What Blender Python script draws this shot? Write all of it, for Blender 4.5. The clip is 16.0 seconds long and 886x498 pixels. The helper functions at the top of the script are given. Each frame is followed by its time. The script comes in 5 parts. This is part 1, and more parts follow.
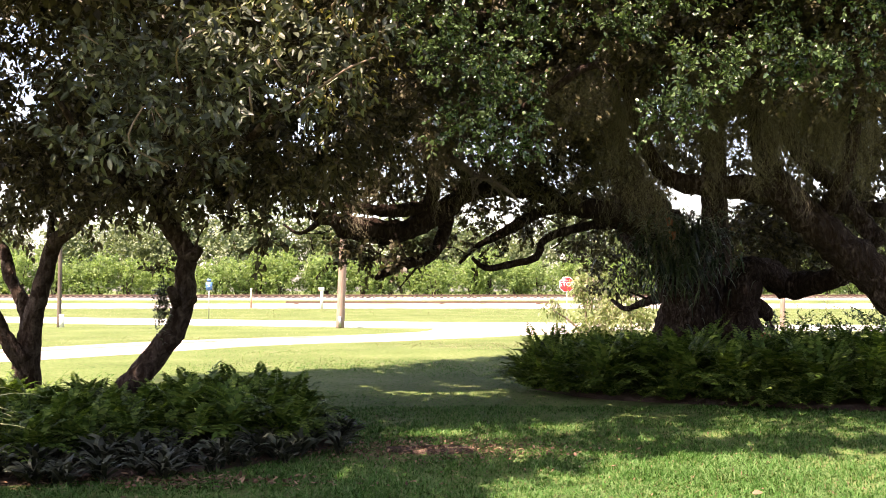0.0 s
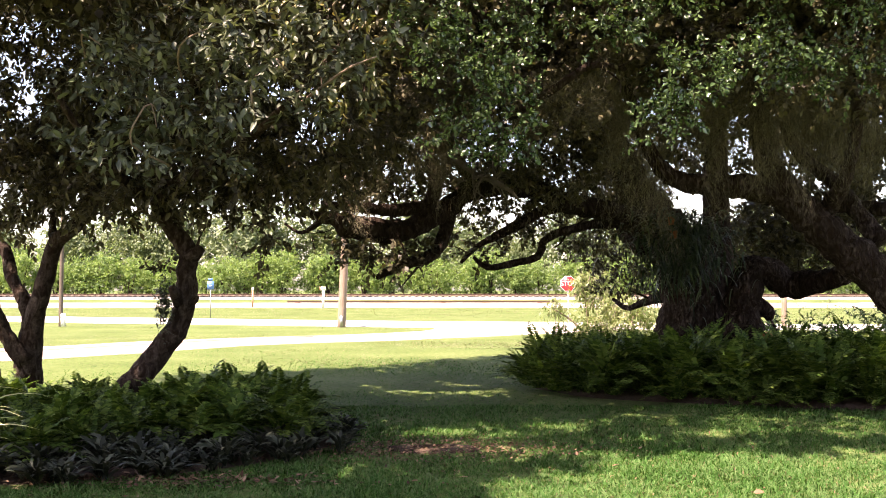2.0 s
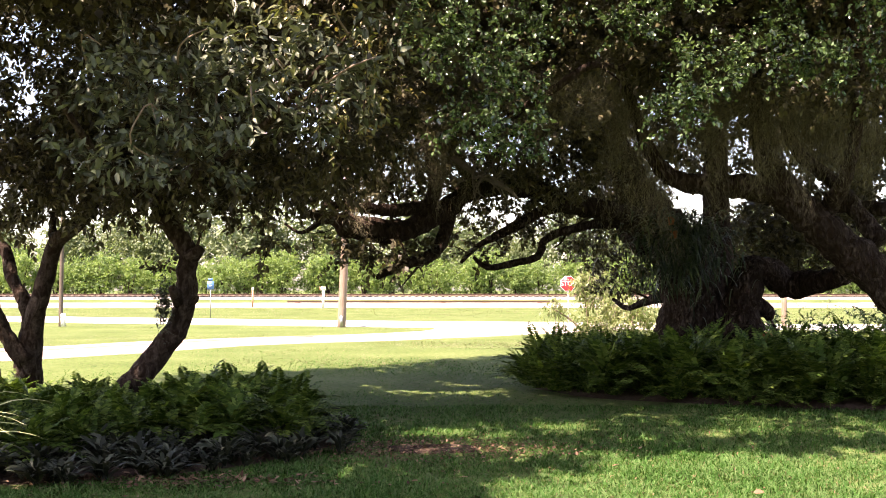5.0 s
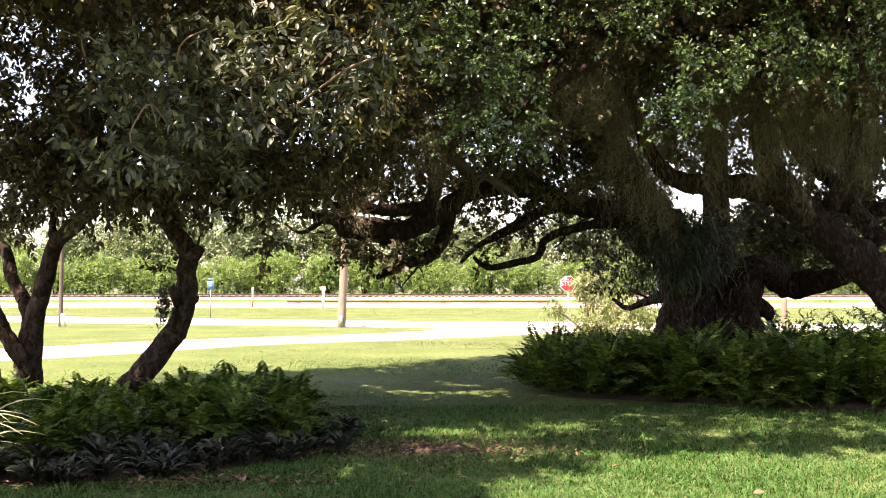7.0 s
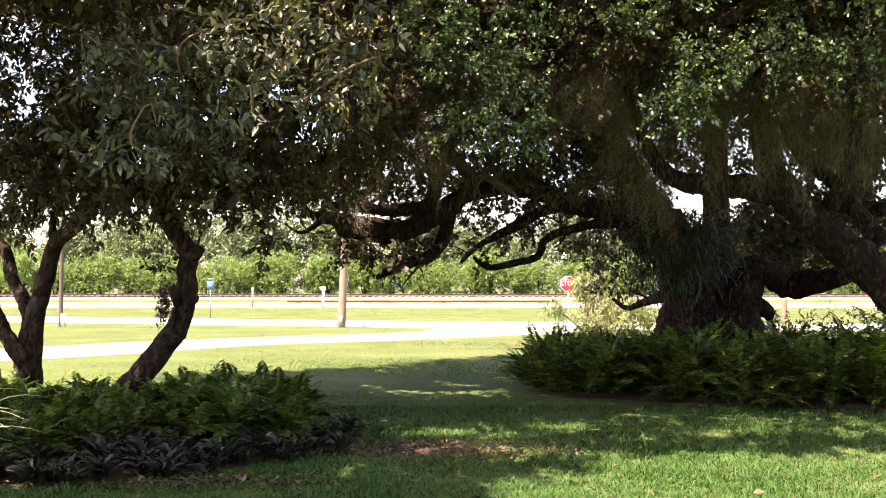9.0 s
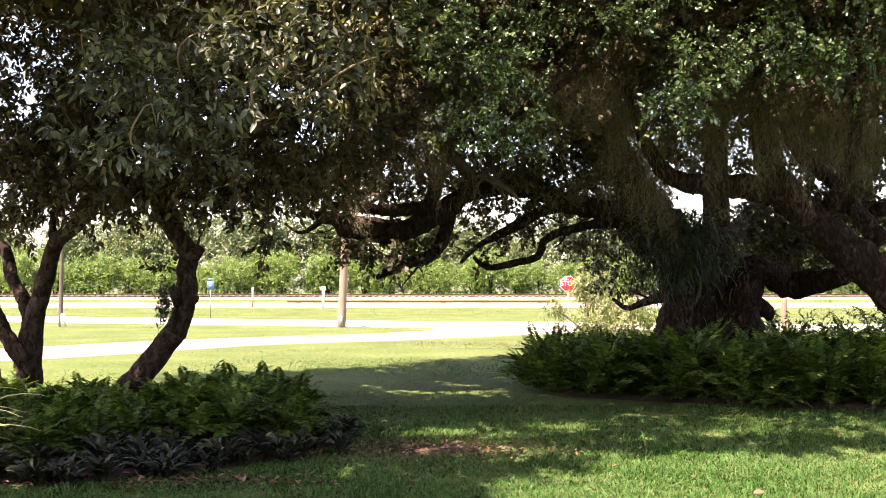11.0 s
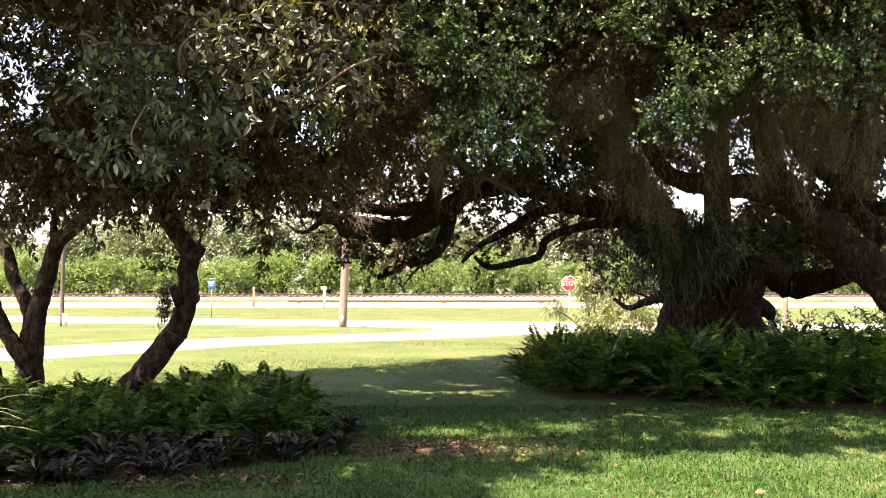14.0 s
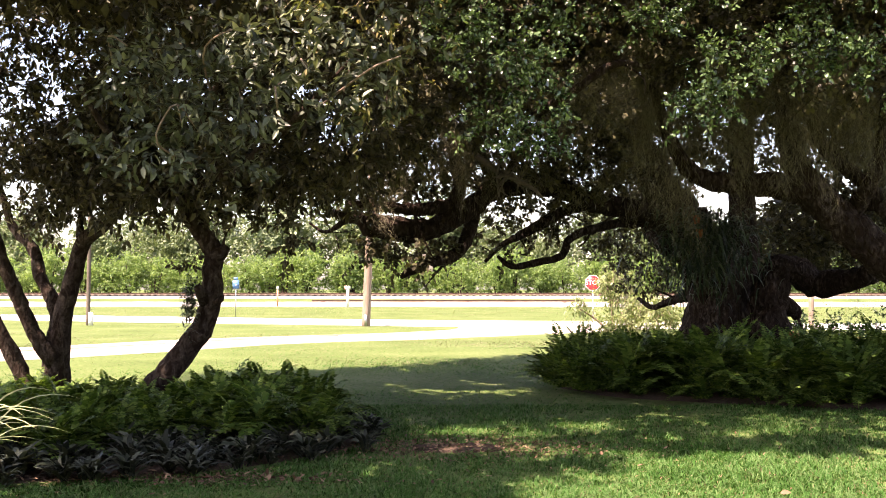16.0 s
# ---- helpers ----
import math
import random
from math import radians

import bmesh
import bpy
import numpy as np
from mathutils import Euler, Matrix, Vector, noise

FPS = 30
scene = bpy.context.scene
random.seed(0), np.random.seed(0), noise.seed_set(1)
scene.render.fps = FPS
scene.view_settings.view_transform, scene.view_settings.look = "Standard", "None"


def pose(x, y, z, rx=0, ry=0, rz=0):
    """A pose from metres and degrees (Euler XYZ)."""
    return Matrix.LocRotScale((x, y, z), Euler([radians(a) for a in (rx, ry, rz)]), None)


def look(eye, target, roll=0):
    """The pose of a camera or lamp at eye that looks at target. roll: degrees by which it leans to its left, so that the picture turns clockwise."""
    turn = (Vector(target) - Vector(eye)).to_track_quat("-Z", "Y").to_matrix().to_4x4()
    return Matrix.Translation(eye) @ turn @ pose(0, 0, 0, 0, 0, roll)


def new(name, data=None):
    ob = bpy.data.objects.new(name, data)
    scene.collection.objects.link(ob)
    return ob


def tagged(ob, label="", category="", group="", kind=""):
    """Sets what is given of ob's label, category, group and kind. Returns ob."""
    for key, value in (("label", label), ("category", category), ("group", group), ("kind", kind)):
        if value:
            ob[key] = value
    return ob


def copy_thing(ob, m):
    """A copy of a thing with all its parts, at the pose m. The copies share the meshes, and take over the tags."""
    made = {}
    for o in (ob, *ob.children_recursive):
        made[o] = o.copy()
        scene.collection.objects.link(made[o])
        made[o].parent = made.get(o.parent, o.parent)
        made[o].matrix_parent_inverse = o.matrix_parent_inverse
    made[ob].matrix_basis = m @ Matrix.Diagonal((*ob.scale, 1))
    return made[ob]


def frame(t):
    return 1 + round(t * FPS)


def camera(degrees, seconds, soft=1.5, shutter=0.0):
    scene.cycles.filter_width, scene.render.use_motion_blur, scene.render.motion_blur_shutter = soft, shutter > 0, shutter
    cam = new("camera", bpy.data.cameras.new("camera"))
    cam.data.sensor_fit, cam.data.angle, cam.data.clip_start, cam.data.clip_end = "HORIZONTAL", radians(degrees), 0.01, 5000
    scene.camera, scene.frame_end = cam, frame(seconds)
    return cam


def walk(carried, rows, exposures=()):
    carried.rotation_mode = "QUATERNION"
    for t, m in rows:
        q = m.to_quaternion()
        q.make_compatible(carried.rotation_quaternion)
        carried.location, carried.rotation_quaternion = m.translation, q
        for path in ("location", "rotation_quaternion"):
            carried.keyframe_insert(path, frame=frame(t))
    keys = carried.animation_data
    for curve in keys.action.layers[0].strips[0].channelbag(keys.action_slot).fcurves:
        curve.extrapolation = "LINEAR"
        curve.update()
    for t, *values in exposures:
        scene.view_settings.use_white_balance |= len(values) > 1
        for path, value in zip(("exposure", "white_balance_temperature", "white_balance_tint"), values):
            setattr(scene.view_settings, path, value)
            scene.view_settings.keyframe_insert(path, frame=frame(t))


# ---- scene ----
cam = camera(47, 16.0, soft=1.0)
EYE_HEIGHT = 1.7


def aim(turn, lift):
    """The camera on its stand, turned to its left and lifted, in degrees."""
    return pose(0, 0, EYE_HEIGHT, 92.32 + lift, 0, turn)


walk(cam, [(0, aim(-0.08, 0.04)), (0.3, aim(0.02, 0.0)), (0.5, aim(0.05, -0.01)), (1, aim(0, 0)), (1.5, aim(-0.03, 0.02)),
           (2, aim(0, 0)), (4, aim(0, 0)), (9, aim(0, 0)), (13.5, aim(0, 0)), (14, aim(0.06, -0.01)), (14.5, aim(0.01, 0)),
           (15, aim(0.05, -0.01)), (15.25, aim(0.28, -0.01)), (15.5, aim(0.62, -0.02)), (16, aim(1.36, -0.05))],
     exposures=[(0, 2.21, 7800, 28), (16, 2.21, 7800, 28)])

# ---- light ----
SUN_FROM = Vector((-0.62, -0.52, 0)).normalized()
SUN_HEIGHT = radians(57)
world = bpy.data.worlds.new("sky")
scene.world = world
world.use_nodes = True
wn = world.node_tree
sky = wn.nodes.new("ShaderNodeTexSky")
sky.sky_type, sky.sun_disc = "NISHITA", False
sky.sun_elevation, sky.sun_rotation = SUN_HEIGHT, math.atan2(SUN_FROM.x, SUN_FROM.y)
sky.dust_density, sky.air_density = 1.5, 1.0
wn.links.new(sky.outputs[0], wn.nodes["Background"].inputs[0])
wn.nodes["Background"].inputs[1].default_value = 0.109
sun = new("sun", bpy.data.lights.new("sun", "SUN"))
sun.data.energy, sun.data.angle, sun.data.color = 4.6, radians(0.6), (1.0, 0.95, 0.86)
sun.matrix_world = look(SUN_FROM * 30 * math.cos(SUN_HEIGHT) + Vector((0, 0, 30 * math.sin(SUN_HEIGHT))), (0, 0, 0))


# ---- materials ----
def material(name, colours, scale=3.0, rough=0.8, bump=0.3, fine=40.0, through_light=0.0, island=False, stretch=(1, 1, 1), metal=0.0, spec=0.5, bump_size=0.02, each=False):
    """A surface whose colour wanders between the given colours at two scales, with fine relief; through_light lets light pass (leaves)."""
    m = bpy.data.materials.new(name)
    m.use_nodes = True
    nt = m.node_tree
    n, l = nt.nodes, nt.links
    bsdf = n["Principled BSDF"]
    co = n.new("ShaderNodeTexCoord")
    mp = n.new("ShaderNodeMapping")
    mp.inputs["Scale"].default_value = stretch
    l.new(co.outputs["Object"], mp.inputs[0])
    big = n.new("ShaderNodeTexNoise")
    big.inputs["Scale"].default_value, big.inputs["Detail"].default_value = scale, 4
    small = n.new("ShaderNodeTexNoise")
    small.inputs["Scale"].default_value, small.inputs["Detail"].default_value = fine, 3
    l.new(mp.outputs[0], big.inputs[0])
    l.new(mp.outputs[0], small.inputs[0])
    mix = n.new("ShaderNodeMath")
    mix.operation = "MULTIPLY_ADD"
    mix.inputs[1].default_value = 0.55
    l.new(small.outputs[0], mix.inputs[0])
    half = n.new("ShaderNodeMath")
    half.operation = "MULTIPLY"
    half.inputs[1].default_value = 0.45
    l.new(big.outputs[0], half.inputs[0])
    l.new(half.outputs[0], mix.inputs[2])
    fac = mix.outputs[0]
    if island or each:
        src = n.new("ShaderNodeNewGeometry" if island else "ShaderNodeObjectInfo")
        add = n.new("ShaderNodeMath")
        add.operation = "MULTIPLY_ADD"
        add.inputs[1].default_value = 0.55
        sub = n.new("ShaderNodeMath")
        sub.operation = "MULTIPLY_ADD"
        sub.inputs[1].default_value, sub.inputs[2].default_value = 0.9, -0.22
        l.new(fac, sub.inputs[0])
        l.new(src.outputs["Random Per Island" if island else "Random"], add.inputs[0])
        l.new(sub.outputs[0], add.inputs[2])
        fac = add.outputs[0]
    ramp = n.new("ShaderNodeValToRGB")
    el = ramp.color_ramp.elements
    while len(el) < len(colours):
        el.new(0.5)
    for i, c in enumerate(colours):
        el[i].position = 0.28 + 0.46 * i / max(1, len(colours) - 1)
        el[i].color = (*c, 1)
    l.new(fac, ramp.inputs[0])
    l.new(ramp.outputs[0], bsdf.inputs["Base Color"])
    bsdf.inputs["Roughness"].default_value, bsdf.inputs["Metallic"].default_value = rough, metal
    bsdf.inputs["Specular IOR Level"].default_value = spec
    if bump:
        b = n.new("ShaderNodeBump")
        b.inputs["Strength"].default_value, b.inputs["Distance"].default_value = bump, bump_size
        l.new(mix.outputs[0], b.inputs["Height"])
        l.new(b.outputs[0], bsdf.inputs["Normal"])
    if through_light:
        tr = n.new("ShaderNodeBsdfTranslucent")
        tint = n.new("ShaderNodeMix")
        tint.data_type, tint.blend_type = "RGBA", "MULTIPLY"
        tint.inputs["Factor"].default_value = 1
        tint.inputs["B"].default_value = (1.25, 1.3, 0.65, 1)
        l.new(ramp.outputs[0], tint.inputs["A"])
        l.new(tint.outputs["Result"], tr.inputs[0])
        ms = n.new("ShaderNodeMixShader")
        ms.inputs[0].default_value = through_light
        l.new(bsdf.outputs[0], ms.inputs[1])
        l.new(tr.outputs[0], ms.inputs[2])
        l.new(ms.outputs[0], n["Material Output"].inputs[0])
    return m


BARK = material("oak bark", [(0.018, 0.012, 0.01), (0.048, 0.034, 0.028), (0.2, 0.155, 0.13)], 2.5, 0.95, 1.0, 22, stretch=(1, 1, 0.45), bump_size=0.06, spec=0.08)
BARK_GREY = material("grey smooth bark", [(0.03, 0.02, 0.016), (0.07, 0.051, 0.04), (0.145, 0.115, 0.095)], 4, 0.9, 0.8, 30, bump_size=0.03, spec=0.1)
def furrowed(m, scale, depth, stretch):
    """Adds ridges and furrows to a bark's relief, dark brown in the furrows."""
    nt = m.node_tree
    n, l = nt.nodes, nt.links
    co, mp = n.new("ShaderNodeTexCoord"), n.new("ShaderNodeMapping")
    mp.inputs["Scale"].default_value = stretch
    l.new(co.outputs["Object"], mp.inputs[0])
    ridge = n.new("ShaderNodeTexNoise")
    ridge.inputs["Scale"].default_value, ridge.inputs["Detail"].default_value, ridge.inputs["Distortion"].default_value = scale, 8, 0.8
    l.new(mp.outputs[0], ridge.inputs[0])
    rim = n.new("ShaderNodeMapRange")
    rim.inputs["From Min"].default_value, rim.inputs["From Max"].default_value = 0.4, 0.6
    l.new(ridge.outputs[0], rim.inputs["Value"])
    old = next(q for q in n if q.type == "BUMP")
    b = n.new("ShaderNodeBump")
    b.inputs["Strength"].default_value, b.inputs["Distance"].default_value = 0.8, depth
    l.new(rim.outputs[0], b.inputs["Height"])
    l.new(old.outputs[0], b.inputs["Normal"])
    l.new(b.outputs[0], n["Principled BSDF"].inputs["Normal"])
    ramp = next(q for q in n if q.type == "VALTORGB")
    mul = n.new("ShaderNodeMix")
    mul.data_type, mul.blend_type = "RGBA", "MIX"
    mul.inputs["A"].default_value = (0.024, 0.014, 0.01, 1)
    l.new(rim.outputs[0], mul.inputs["Factor"])
    l.new(ramp.outputs[0], mul.inputs["B"])
    l.new(mul.outputs["Result"], n["Principled BSDF"].inputs["Base Color"])


furrowed(BARK, 15, 0.05, (1.0, 1.0, 0.4))
furrowed(BARK_GREY, 13, 0.02, (1.0, 1.0, 0.5))
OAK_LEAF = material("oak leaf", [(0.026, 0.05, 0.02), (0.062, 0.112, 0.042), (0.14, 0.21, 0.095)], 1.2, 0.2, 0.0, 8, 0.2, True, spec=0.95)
# the crown leaf again, browner and duller: canopy shade is put into its colour
SHADE_LEAF = material("crown leaf tinted for shade", [(0.042, 0.036, 0.023), (0.075, 0.067, 0.038), (0.135, 0.118, 0.064)], 1.2, 0.45, 0.0, 8, 0.2, True, spec=0.3)
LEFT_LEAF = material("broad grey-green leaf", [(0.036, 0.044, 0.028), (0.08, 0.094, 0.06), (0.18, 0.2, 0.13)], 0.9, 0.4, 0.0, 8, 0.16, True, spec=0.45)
GOLD_LEAF = material("yellowing leaf", [(0.08, 0.1, 0.03), (0.15, 0.16, 0.055), (0.26, 0.2, 0.08)], 0.9, 0.45, 0.0, 8, 0.25, True)
MOSS = material("grey-green hanging moss", [(0.085, 0.074, 0.048), (0.165, 0.145, 0.096), (0.27, 0.24, 0.17)], 2, 0.95, 0.0, 20, 0.1, True, spec=0.1)
FERN = material("fern frond", [(0.034, 0.068, 0.013), (0.07, 0.128, 0.023), (0.15, 0.21, 0.05)], 1.0, 0.55, 0.0, 8, 0.26, True, spec=0.12)
ROSETTE = material("dark purple-green strap leaf", [(0.016, 0.02, 0.013), (0.032, 0.04, 0.026), (0.09, 0.1, 0.068)], 1.5, 0.55, 0.0, 10, 0.06, True, spec=0.3)
EPIPHYTE = material("dark green strap leaf", [(0.014, 0.026, 0.012), (0.028, 0.05, 0.021), (0.075, 0.105, 0.05)], 1.5, 0.35, 0.0, 10, 0.1, True)
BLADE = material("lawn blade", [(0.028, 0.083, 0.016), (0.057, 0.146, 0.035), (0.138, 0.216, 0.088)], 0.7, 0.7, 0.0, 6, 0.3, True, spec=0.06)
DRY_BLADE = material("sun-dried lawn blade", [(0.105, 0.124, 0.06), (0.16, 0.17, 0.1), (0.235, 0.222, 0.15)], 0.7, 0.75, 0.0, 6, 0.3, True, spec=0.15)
PALE_BLADE = material("pale variegated blade", [(0.2, 0.26, 0.08), (0.4, 0.42, 0.2), (0.55, 0.52, 0.32)], 0.7, 0.45, 0.0, 6, 0.25, True)
LAWN = material("lawn ground", [(0.045, 0.072, 0.019), (0.1, 0.134, 0.044), (0.185, 0.196, 0.09)], 0.35, 0.95, 0.6, 9, bump_size=0.04, spec=0.08)
SOIL = material("dark mulch", [(0.025, 0.015, 0.01), (0.06, 0.036, 0.025), (0.12, 0.07, 0.045)], 2, 0.95, 1.0, 30, bump_size=0.03)
LITTER = material("dry fallen leaf", [(0.07, 0.035, 0.018), (0.15, 0.082, 0.045), (0.28, 0.18, 0.11)], 2, 0.8, 0.0, 10, 0.0, True)
ROAD = material("sun-bleached concrete", [(0.42, 0.4, 0.37), (0.52, 0.5, 0.46), (0.6, 0.58, 0.54)], 0.3, 0.9, 0.3, 14)
DRIVE = material("pale shell driveway", [(0.34, 0.27, 0.22), (0.45, 0.38, 0.33), (0.54, 0.48, 0.43)], 0.4, 0.95, 0.6, 11)
BALLAST = material("white limestone ballast", [(0.14, 0.125, 0.115), (0.27, 0.245, 0.225), (0.44, 0.42, 0.39)], 0.5, 0.95, 1.0, 5, bump_size=0.1)
RUST = material("rusty rail steel", [(0.05, 0.028, 0.018), (0.1, 0.055, 0.035), (0.16, 0.09, 0.06)], 3, 0.7, 0.3, 30)
TIE = material("weathered sleeper wood", [(0.05, 0.038, 0.03), (0.1, 0.078, 0.06), (0.16, 0.13, 0.1)], 3, 0.9, 0.5, 25)
HEDGE = material("sunlit shrub leaf", [(0.12, 0.195, 0.07), (0.19, 0.28, 0.105), (0.27, 0.345, 0.16)], 0.25, 0.6, 0.0, 2, 0.45, True, spec=0.3)
FAR_TREE = material("distant tree leaf", [(0.075, 0.11, 0.05), (0.13, 0.17, 0.08), (0.19, 0.225, 0.125)], 0.25, 0.6, 0.0, 2, 0.2, True)
WILLOW = material("pale yellow-green leaf", [(0.1, 0.145, 0.045), (0.18, 0.225, 0.085), (0.3, 0.32, 0.17)], 1.0, 0.5, 0.0, 8, 0.3, True)
POLE_WOOD = material("weathered pole wood", [(0.14, 0.09, 0.065), (0.23, 0.165, 0.125), (0.32, 0.26, 0.21)], 2, 0.9, 0.6, 25, stretch=(1, 1, 0.1))
STEEL = material("galvanised steel", [(0.3, 0.31, 0.32), (0.42, 0.43, 0.44)], 4, 0.45, 0.1, 40, metal=0.8)
RED = material("red sign face", [(0.5, 0.012, 0.016), (0.6, 0.02, 0.025)], 5, 0.4, 0.0)
WHITE = material("white paint", [(0.72, 0.72, 0.7), (0.82, 0.82, 0.8)], 6, 0.5, 0.1)
BLUE = material("blue sign face", [(0.04, 0.12, 0.28), (0.06, 0.16, 0.34)], 5, 0.4, 0.0)
ORANGE = material("orange marker", [(0.5, 0.22, 0.12), (0.6, 0.3, 0.18)], 5, 0.5, 0.0)
CLAY = material("terracotta", [(0.25, 0.08, 0.035), (0.38, 0.14, 0.065)], 6, 0.85, 0.2)
STUCCO = material("beige stucco", [(0.3, 0.26, 0.2), (0.38, 0.33, 0.26)], 1.5, 0.95, 0.5, 40)
EARTH = material("worn pinkish earth", [(0.22, 0.15, 0.11), (0.33, 0.24, 0.19), (0.42, 0.34, 0.28)], 0.8, 0.95, 0.5, 12)
PETAL = material("red petal", [(0.45, 0.02, 0.02), (0.6, 0.05, 0.05)], 5, 0.5, 0.0, through_light=0.2)


# ---- mesh tools ----
rng = np.random.default_rng(7)


def mesh(name, verts, faces, mat, smooth=False):
    """A mesh from numpy arrays; faces is one (n, 3 or 4) array of vertex numbers, or a list of such arrays."""
    verts = np.asarray(verts, dtype=np.float32).reshape(-1, 3)
    groups = faces if isinstance(faces, list) else [faces]
    groups = [np.asarray(g, dtype=np.int32) for g in groups if len(g)]
    loops = np.concatenate([g.ravel() for g in groups])
    sizes = np.concatenate([np.full(len(g), g.shape[1], dtype=np.int32) for g in groups])
    starts = np.concatenate([[0], np.cumsum(sizes)[:-1]]).astype(np.int32)
    me = bpy.data.meshes.new(name)
    me.vertices.add(len(verts))
    me.vertices.foreach_set("co", verts.ravel())
    me.loops.add(len(loops))
    me.loops.foreach_set("vertex_index", loops)
    me.polygons.add(len(sizes))
    me.polygons.foreach_set("loop_start", starts)
    if smooth:
        me.polygons.foreach_set("use_smooth", np.ones(len(sizes), dtype=bool))
    me.materials.append(mat)
    me.update(calc_edges=True)
    me.validate()
    return me


def join(pieces):
    """Several (verts, quads) into one."""
    vs, fs, k = [], [], 0
    for v, f in pieces:
        v = np.asarray(v, dtype=float).reshape(-1, 3)
        vs.append(v)
        fs.append(np.asarray(f, dtype=int) + k)
        k += len(v)
    return np.concatenate(vs), np.concatenate(fs)


def thing(name, at, label, category, group=""):
    ob = new(name)
    ob.location = at
    ob.empty_display_size = 0.2
    return tagged(ob, label, category, group)


def part(name, geo, mat, parent, label="", at=None, smooth=False):
    """One mesh under a thing; geo is (verts, faces) in world metres, at is the part's own origin in world metres."""
    base = Vector(parent.location) if parent.parent is None else Vector(parent.location) + Vector(parent.parent.location)
    at = Vector(at) if at is not None else base
    ob = new(name, mesh(name, np.asarray(geo[0]).reshape(-1, 3) - np.array(at), geo[1], mat, smooth))
    ob.parent = parent
    ob.location = at - base
    return tagged(ob, label)


def single(name, geo, mat, label, category, at=(0, 0, 0), group="", kind="", smooth=False):
    ob = new(name, mesh(name, np.asarray(geo[0]).reshape(-1, 3) - np.array(at), geo[1], mat, smooth))
    ob.location = at
    return tagged(ob, label, category, group, kind)


def box(cx, cy, cz, sx, sy, sz, bevel=0.0):
    """A block with chamfered upright edges, centre and sizes in metres."""
    b = min(bevel, sx / 3, sy / 3) if bevel else min(0.004, sx / 6, sy / 6)
    x, y = sx / 2, sy / 2
    ring = [(-x + b, -y), (x - b, -y), (x, -y + b), (x, y - b), (x - b, y), (-x + b, y), (-x, y - b), (-x, -y + b)]
    v = [(cx + p, cy + q, cz - sz / 2) for p, q in ring] + [(cx + p, cy + q, cz + sz / 2) for p, q in ring]
    f = [(i, (i + 1) % 8, 8 + (i + 1) % 8, 8 + i) for i in range(8)]
    f += [(8, 9, 10, 11), (8, 11, 12, 15), (12, 13, 14, 15), (3, 2, 1, 0), (7, 4, 3, 0), (7, 6, 5, 4)]
    return np.array(v), np.array(f)


def spline(points, step=0.12):
    """Points (x, y, z, r) drawn through by a smooth curve."""
    p = np.array(points, dtype=float)
    p = np.vstack([2 * p[0] - p[1], p, 2 * p[-1] - p[-2]])
    out = []
    for i in range(1, len(p) - 2):
        n = max(2, int(np.linalg.norm(p[i + 1, :3] - p[i, :3]) / step))
        for t in np.arange(n) / n:
            a, b, c, d = p[i - 1], p[i], p[i + 1], p[i + 2]
            out.append(0.5 * (2 * b + (c - a) * t + (2 * a - 5 * b + 4 * c - d) * t * t + (3 * b - a - 3 * c + d) * t ** 3))
    out.append(p[-2])
    return np.array(out)


def tube(points, sides=12, rough=0.12, step=0.12, seed=0):
    """A tapered limb along a smooth curve, with lumps and an uneven outline."""
    c = spline(points, step)
    pos, rad = c[:, :3], np.maximum(c[:, 3], 0.004)
    tan = np.gradient(pos, axis=0)
    tan /= np.linalg.norm(tan, axis=1)[:, None] + 1e-9
    up = np.array([0.3, 0.9, 0.2])
    verts = []
    for i in range(len(pos)):
        u = np.cross(tan[i], up)
        u /= np.linalg.norm(u) + 1e-9
        w = np.cross(tan[i], u)
        up = np.cross(u, tan[i])
        for k in range(sides):
            a = 2 * math.pi * k / sides
            d = u * math.cos(a) + w * math.sin(a)
            q = pos[i] + d * rad[i]
            lump = 1.5 * noise.noise(Vector(q * 1.6 / max(0.12, rad[i] * 2)) + Vector((seed, 0, 0))) + 0.7 * noise.noise(Vector(q * 9)) + 0.4 * noise.noise(Vector(q * 21))
            verts.append(q + d * rad[i] * rough * lump)
    n = len(pos)
    i, k = np.meshgrid(np.arange(n - 1), np.arange(sides), indexing="ij")
    i, k = i.ravel(), k.ravel()
    f = np.stack([i * sides + k, i * sides + (k + 1) % sides, (i + 1) * sides + (k + 1) % sides, (i + 1) * sides + k], 1)
    m = len(verts)
    verts += [pos[0] - tan[0] * rad[0] * 0.2, pos[-1] + tan[-1] * rad[-1] * 0.3]
    k = np.arange(sides)
    cap0 = np.stack([(k + 1) % sides, k, np.full(sides, m), np.full(sides, m)], 1)
    cap1 = np.stack([(n - 1) * sides + k, (n - 1) * sides + (k + 1) % sides, np.full(sides, m + 1), np.full(sides, m + 1)], 1)
    return np.array(verts), [f, cap0[:, :3], cap1[:, :3]]


def unit(v):
    return v / (np.linalg.norm(v, axis=-1, keepdims=True) + 1e-9)


